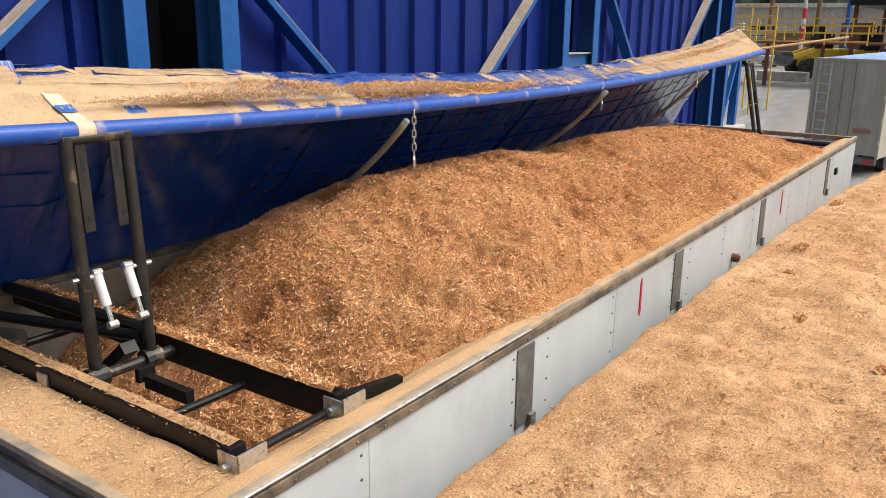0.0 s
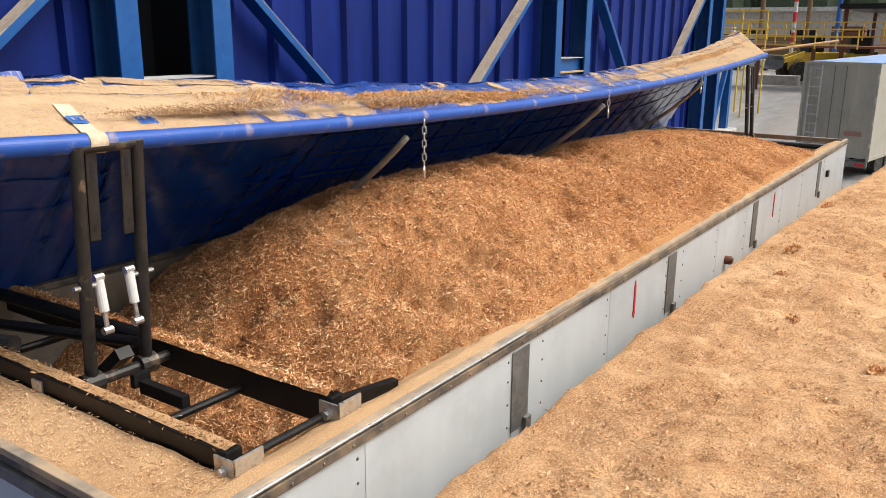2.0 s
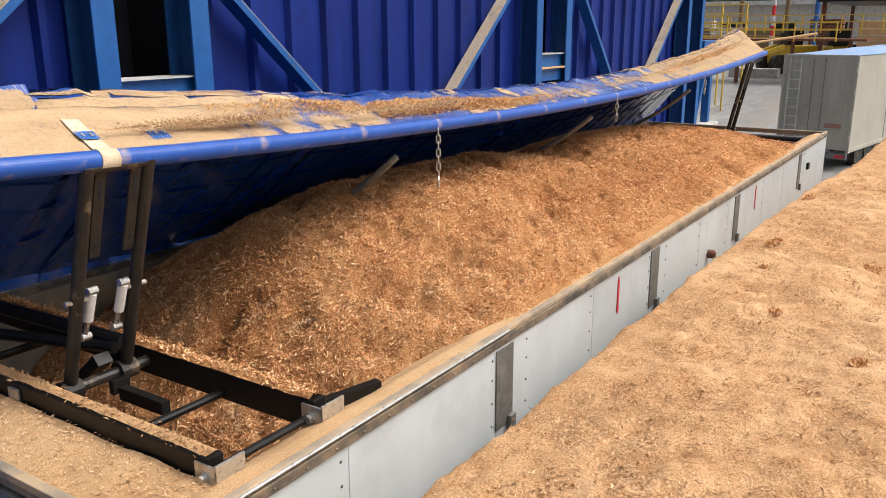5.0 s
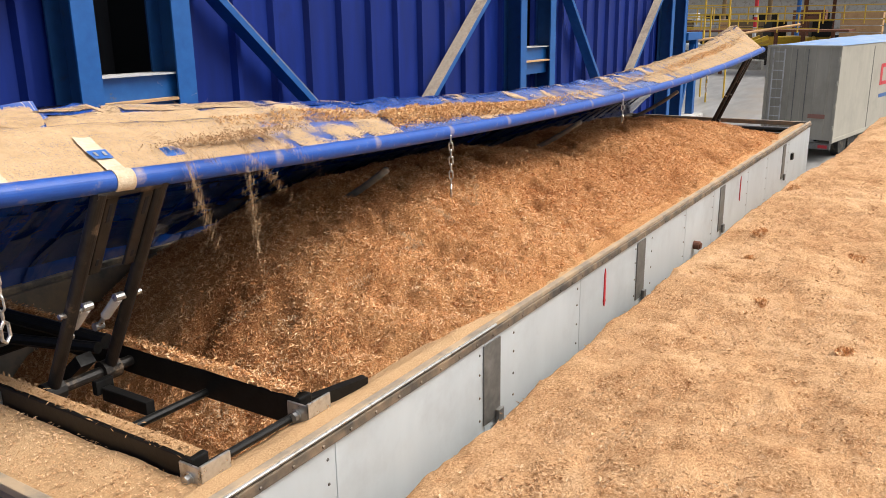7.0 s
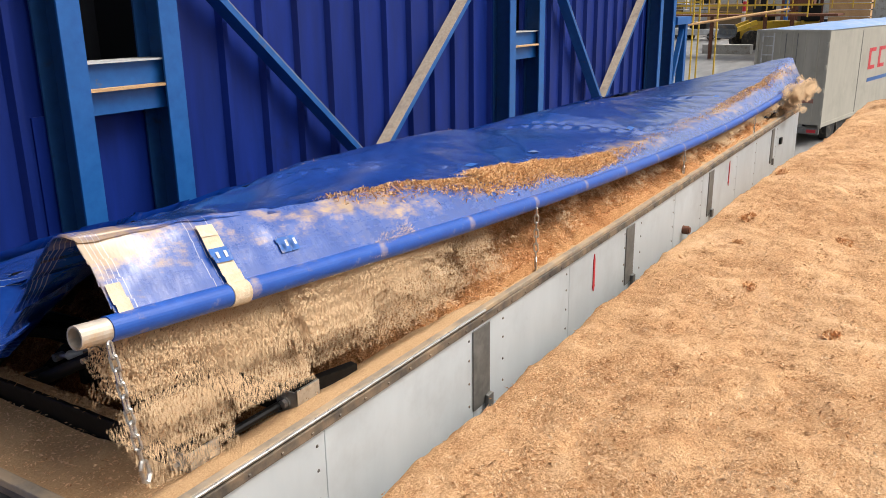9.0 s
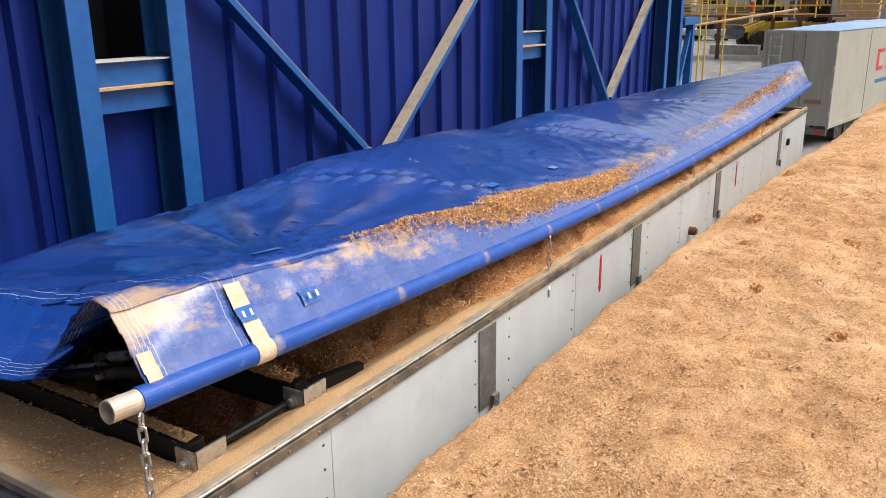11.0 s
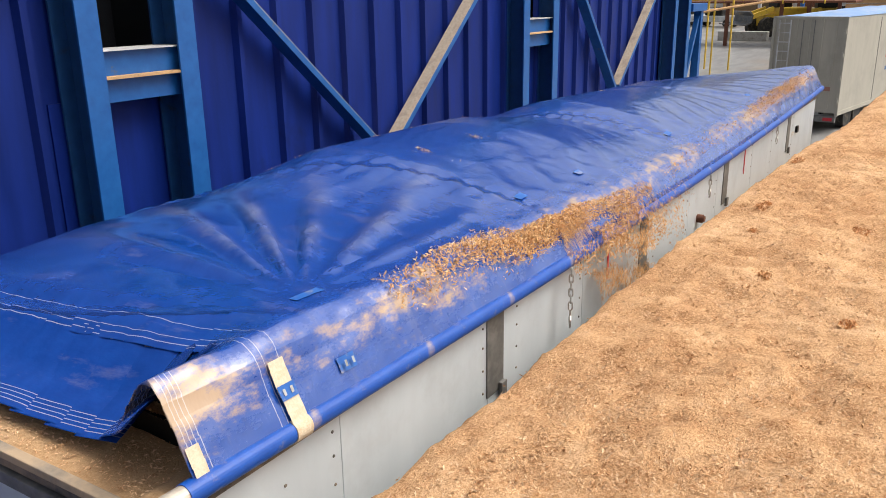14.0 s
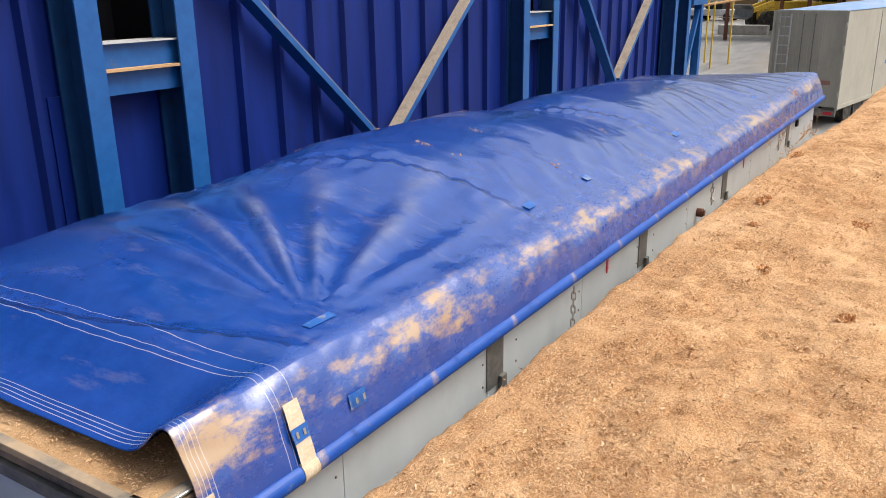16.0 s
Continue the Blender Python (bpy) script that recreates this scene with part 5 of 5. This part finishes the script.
def build_coat():
    coat = tagged(new("sawdust_coat"), "pale sawdust caked on the leading strip of the tarpaulin", "sawdust", kind="stuff")
    at = smooth_sheet()
    rng = np.random.default_rng(77)
    out = []
    nu, nv = 10, 3
    for i in range(NX):
        for j in range(9):
            xa, xb = TX0 + (TX1 - TX0) * i / NX, TX0 + (TX1 - TX0) * (i + 1) / NX
            va, vb = ROWS_V[j], ROWS_V[j + 1]
            inv = tarp_pose(16, i, j).inverted()
            pos, nor, den = np.zeros((nu + 1, nv + 1, 3)), np.zeros((nu + 1, nv + 1, 3)), np.zeros((nu + 1, nv + 1))
            for a in range(nu + 1):
                for b in range(nv + 1):
                    x, v = xa + (xb - xa) * a / nu, va + (vb - va) * b / nv
                    p, q = at(x, v), at(x, v + 0.02)
                    n = Vector((1, 0, 0)).cross(q - p).normalized()
                    pos[a, b] = inv @ (p + n * wrinkle(x, v))
                    nor[a, b] = inv.to_3x3() @ n
                    den[a, b] = coat_density(x, v)
            grain = 0.0025 if i < 6 else 0.0046
            lots = 8 if i < 6 else 4
            cu, cv = int((xb - xa) / grain), int((vb - va) / grain)
            n = cu * cv
            u = ((np.repeat(np.arange(cu), cv) + rng.random(n)) / cu) * nu * 0.99999
            w = ((np.tile(np.arange(cv), cu) + rng.random(n)) / cv) * nv * 0.99999
            ia, ib = u.astype(int), w.astype(int)
            fu, fw = u - ia, w - ib
            def blend(g):
                k = (slice(None),) + (None,) * (g.ndim - 2)
                return (g[ia, ib] * ((1 - fu) * (1 - fw))[k] + g[ia + 1, ib] * (fu * (1 - fw))[k] + g[ia, ib + 1] * ((1 - fu) * fw)[k] + g[ia + 1, ib + 1] * (fu * fw)[k])
            keep = blend(den) + rng.uniform(-0.12, 0.12, n) > 0.62
            pts = (blend(pos) + blend(nor) * rng.uniform(0.003, 0.006, n)[:, None])[keep]
            nrm = blend(nor)[keep]
            lot_of = rng.integers(0, lots, len(pts))
            for lot in range(lots):
                sel = lot_of == lot
                if sel.sum() > 6:
                    ob = grains("dust_patch", pts[sel], nrm[sel], grain * 1.06, COAT, coat, i * 90 + j * 13 + lot)
                    out.append((ob, i, j, rng.random(), rng.random(), xa))
    return out


def build_heaps():
    """Coarser shreds lying in the fold; they slip off towards the end."""
    heap = tagged(new("shred_heap"), "reddish shreds of bark heaped in the fold of the tarpaulin", "wood chips", kind="stuff")
    at = smooth_sheet()
    rng = random.Random(78)
    out = []
    for i in range(3, NX - 1):
        xa, xb = TX0 + (TX1 - TX0) * i / NX, TX0 + (TX1 - TX0) * (i + 1) / NX
        j = 2 if 2.3 < xa < 5.2 else 4
        inv = tarp_pose(16, i, j).inverted()
        amount = lerp_table([(0.9, 0), (1.3, 60), (2.0, 330), (2.7, 1000), (3.7, 1100), (4.3, 160), (5.0, 20), (7.0, 20), (8.5, 130), (9.6, 220), (10.5, 50), (11.4, 10)], (xa + xb) / 2)[0]
        for half in range(4):
            lot = []
            for _ in range(int(amount * 0.95)):
                x = rng.uniform(xa, xb)
                c = lerp_table([(1.0, 0.31), (2.0, 0.27), (2.8, 0.19), (4.2, 0.17), (5.0, 0.2), (9.0, 0.27)], x)[0] + 0.05 * fbm(x, 1.0, 1.3, 50.0, 3)
                v = rng.gauss(c, 0.05)
                if not 0.06 < v < 0.6:
                    continue
                p, q = at(x, v), at(x, v + 0.02)
                n = Vector((1, 0, 0)).cross(q - p).normalized()
                hgt = (0.05 if amount > 600 else 0.02) * math.exp(-((v - c) / 0.05) ** 2) * rng.random()
                lot.append(tuple(inv @ (p + n * (wrinkle(x, v) + 0.004 + hgt))))
            if len(lot) > 6:
                out.append((flakes("shred_clump", lot, 0.018, SHREDS, heap, flat=0.7, aspect=3.5), i, j, rng.random(), half / 3, (xa + xb) / 2))
    return out


def build_trickles():
    """Small spills: grains lying along the strip that run off the hem and fall on the load."""
    tr = tagged(new("sawdust_trickle"), "thin trickles of fine sawdust falling off the tarpaulin edge", "sawdust", kind="stuff")
    rng = random.Random(79)
    out = []
    spills = [(1.62, 0.3), (1.72, 0.9), (2.05, 1.35), (1.30, 2.75), (1.25, 3.2), (1.36, 3.45), (1.22, 3.8), (1.7, 4.0), (1.5, 5.0), (1.35, 6.2), (2.0, 6.15), (2.35, 6.3), (2.7, 6.3), (3.0, 6.4), (0.85, 6.8), (1.1, 6.75), (1.3, 6.9), (1.15, 7.2), (1.35, 7.35), (1.0, 7.5), (1.25, 7.9)]
    for x, t in spills:
        for k in range(2):
            lot = []
            for _ in range(420):
                r = abs(rng.gauss(0, 0.022))
                a = rng.uniform(0, 6.28)
                lot.append((rng.gauss(0, 0.13), r * math.cos(a), r * math.sin(a) * 0.6))
            ob = flakes("grain_stream", lot, 0.007, COAT, tr, flat=0.8, aspect=1.5)
            out.append((ob, x + rng.uniform(-0.03, 0.03), t + 0.12 * k))
    return out


coat_pieces, heap_pieces, trickle_pieces = build_coat(), build_heaps(), build_trickles()


def fall_rows(i, j, t0, r1, r2, slide, speed, throw, floor, spread=0.16):
    """Rides on its panel until t0, slides down the strip row by row, runs off the hem and drops to the floor height."""
    rows = [(t, tarp_pose(t, i, j)) for t in TIMES if t < t0 - 0.02]
    rows.append((t0, tarp_pose(t0, i, j)))
    t = t0
    for jj in range(j - 1, -1, -1):
        t += slide * (0.7 + 0.6 * r2)
        rows.append((t, Matrix.Translation((0, 0, 0.012)) @ tarp_pose(t, i, jj)))
    m = rows[-1][1]
    o = m.translation.copy()
    drift = spread * (((r1 * 7.3 + r2 * 3.1) % 1.0) - 0.5)
    spin = 1.1 * (((r1 * 5.1 + r2 * 9.7) % 1.0) - 0.5)
    for dt in (0.07, 0.15, 0.25, 0.4, 0.6, 0.9, 1.3, 1.8):
        if t + dt > 15.95:
            break
        k = 1 - math.exp(-dt / 0.25)
        drop = speed * (0.30 + 1.2 * r1) * (dt - 0.12 * (1 - math.exp(-dt / 0.12)))
        z = max(floor, o.z - 0.02 - drop)
        at = Vector((o.x + drift * k, o.y - 0.025 - throw * k, z))
        rows.append((t + dt, Matrix.Translation(at) @ Matrix.Rotation(spin * k, 4, "X") @ Matrix.Translation(-o) @ m))
    if rows[-1][0] < 15.9:
        last = rows[-1][1].copy()
        last.translation.z = floor
        rows.append((min(15.95, rows[-1][0] + 0.8), last))
    if rows[-1][0] < 16.0:
        rows.append((16.0, rows[-1][1]))
    return rows


def motions():
    for ob, i, j in tarp_pieces:
        walk(ob, [(t, tarp_pose(t, i, j)) for t in TIMES])
    for ob, x0, x1 in bar_segments:
        walk(ob, [(t, bar_pose(t, x0, x1)) for t in TIMES])
    for arm, x in ((near_arm, 0.58), (far_arm, 10.5)):
        rows = []
        for t in TIMES:
            y, z = bar_at(t, x)
            a = math.degrees(math.atan2(1.157 - y, max(z - 3.99, -0.4)))
            rows.append((t, pose(x, 1.157, 3.99, a)))
        walk(arm, rows)
    for sp, x in ((spring_a, 0.51), (spring_b, 0.65)):
        rows = []
        for t in TIMES:
            y, z = bar_at(t, x)
            a = math.degrees(math.atan2(1.157 - y, max(z - 3.99, -0.4)))
            m = pose(x, 1.157, 3.99, a) @ pose(0, 0.0, 0.42)
            tip = m.translation
            foot = Vector((x, 1.10, 4.215 - 0.2 * min(1.0, max(0.0, (t - 7) / 3))))
            d = tip - foot
            rows.append((t, pose(foot.x, foot.y, foot.z, math.degrees(math.atan2(-d.y, d.z)))))
        walk(sp, rows)

    for c, x in CHAINS:
        rows = []
        for t in TIMES:
            y, z = bar_at(t, max(x, 0.1))
            swing = -35 * math.exp(-((t - 8.75) / 0.2) ** 2) if x < 1 else 0
            rows.append((t, pose(x, y - 0.03, z - 0.02, swing, 0, 30)))
        walk(c, rows)
    for bow, x in COVER_BOWS:
        rows = []
        for t in TIMES:
            y, z = bar_at(t, x)
            rows.append((t, pose(x, 2.56, 3.98, math.degrees(math.atan2(2.56 - y, z - 0.09 - 3.98)))))
        walk(bow, rows)
    for ob, i, j, r1, r2, x in coat_pieces:
        end = x > 9.8
        # what lies at the outer end is thrown clear of the trailer, the rest sinks into the load
        floor = 0.03 if end else load_top(x + 0.2, 0.4) - 0.30
        throw = 0.10 + 0.35 * r2 if end else 0.10 * (((r1 + r2) * 6.7) % 1.0) - 0.25 * r2
        walk(ob, fall_rows(i, j, 8.48 + 0.20 * r2, r1, r2, 0.026, 0.8, throw, floor, 0.12 if x < 1.0 else 0.35))
    for ob, i, j, r1, half, x in heap_pieces:
        t0 = lerp_table([(0.9, 14.9), (1.8, 14.7), (2.6, 14.2), (3.0, 13.6), (3.6, 13.5), (4.5, 13.4), (6.0, 14.6), (8.0, 15.3), (9.5, 15.1), (11.4, 14.9)], x)[0] + 0.2 * r1 + 0.4 * half
        if r1 < 0.12 and half == 1:
            walk(ob, [(t, tarp_pose(t, i, j)) for t in TIMES])
        else:
            walk(ob, fall_rows(i, j, t0, r1, half, 0.04, 1.9, 0.03 + 0.12 * half, 0.03))
    for ob, x, t0 in trickle_pieces:
        rows = []
        for t in [q for q in TIMES if q < t0 - 0.05] + [t0]:
            y, z = bar_at(t, x)
            rows.append((t, pose(x, y + 0.10, z + 0.105, 0, 0, 0)))
        y, z = bar_at(t0, x)
        low = load_top(x, y - 0.06) + 0.01
        rows.append((t0 + 0.12, pose(x, y - 0.055, z + 0.03, 0, 45, 0)))
        rows.append((t0 + 0.25, pose(x, y - 0.06, z - 0.22, 0, 86, 0)))
        rows.append((t0 + 0.42, pose(x, y - 0.06, max(low + 0.1, z - 0.55), 0, 88, 0)))
        rows.append((t0 + 0.65, pose(x, y - 0.06, low, 10, 10, 0)))
        rows.append((t0 + 0.9, pose(x, y - 0.06, low - 0.07, 0, 0, 0)))
        rows.append((16.0, pose(x, y - 0.06, low - 0.075, 0, 0, 0)))
        walk(ob, rows)


motions()
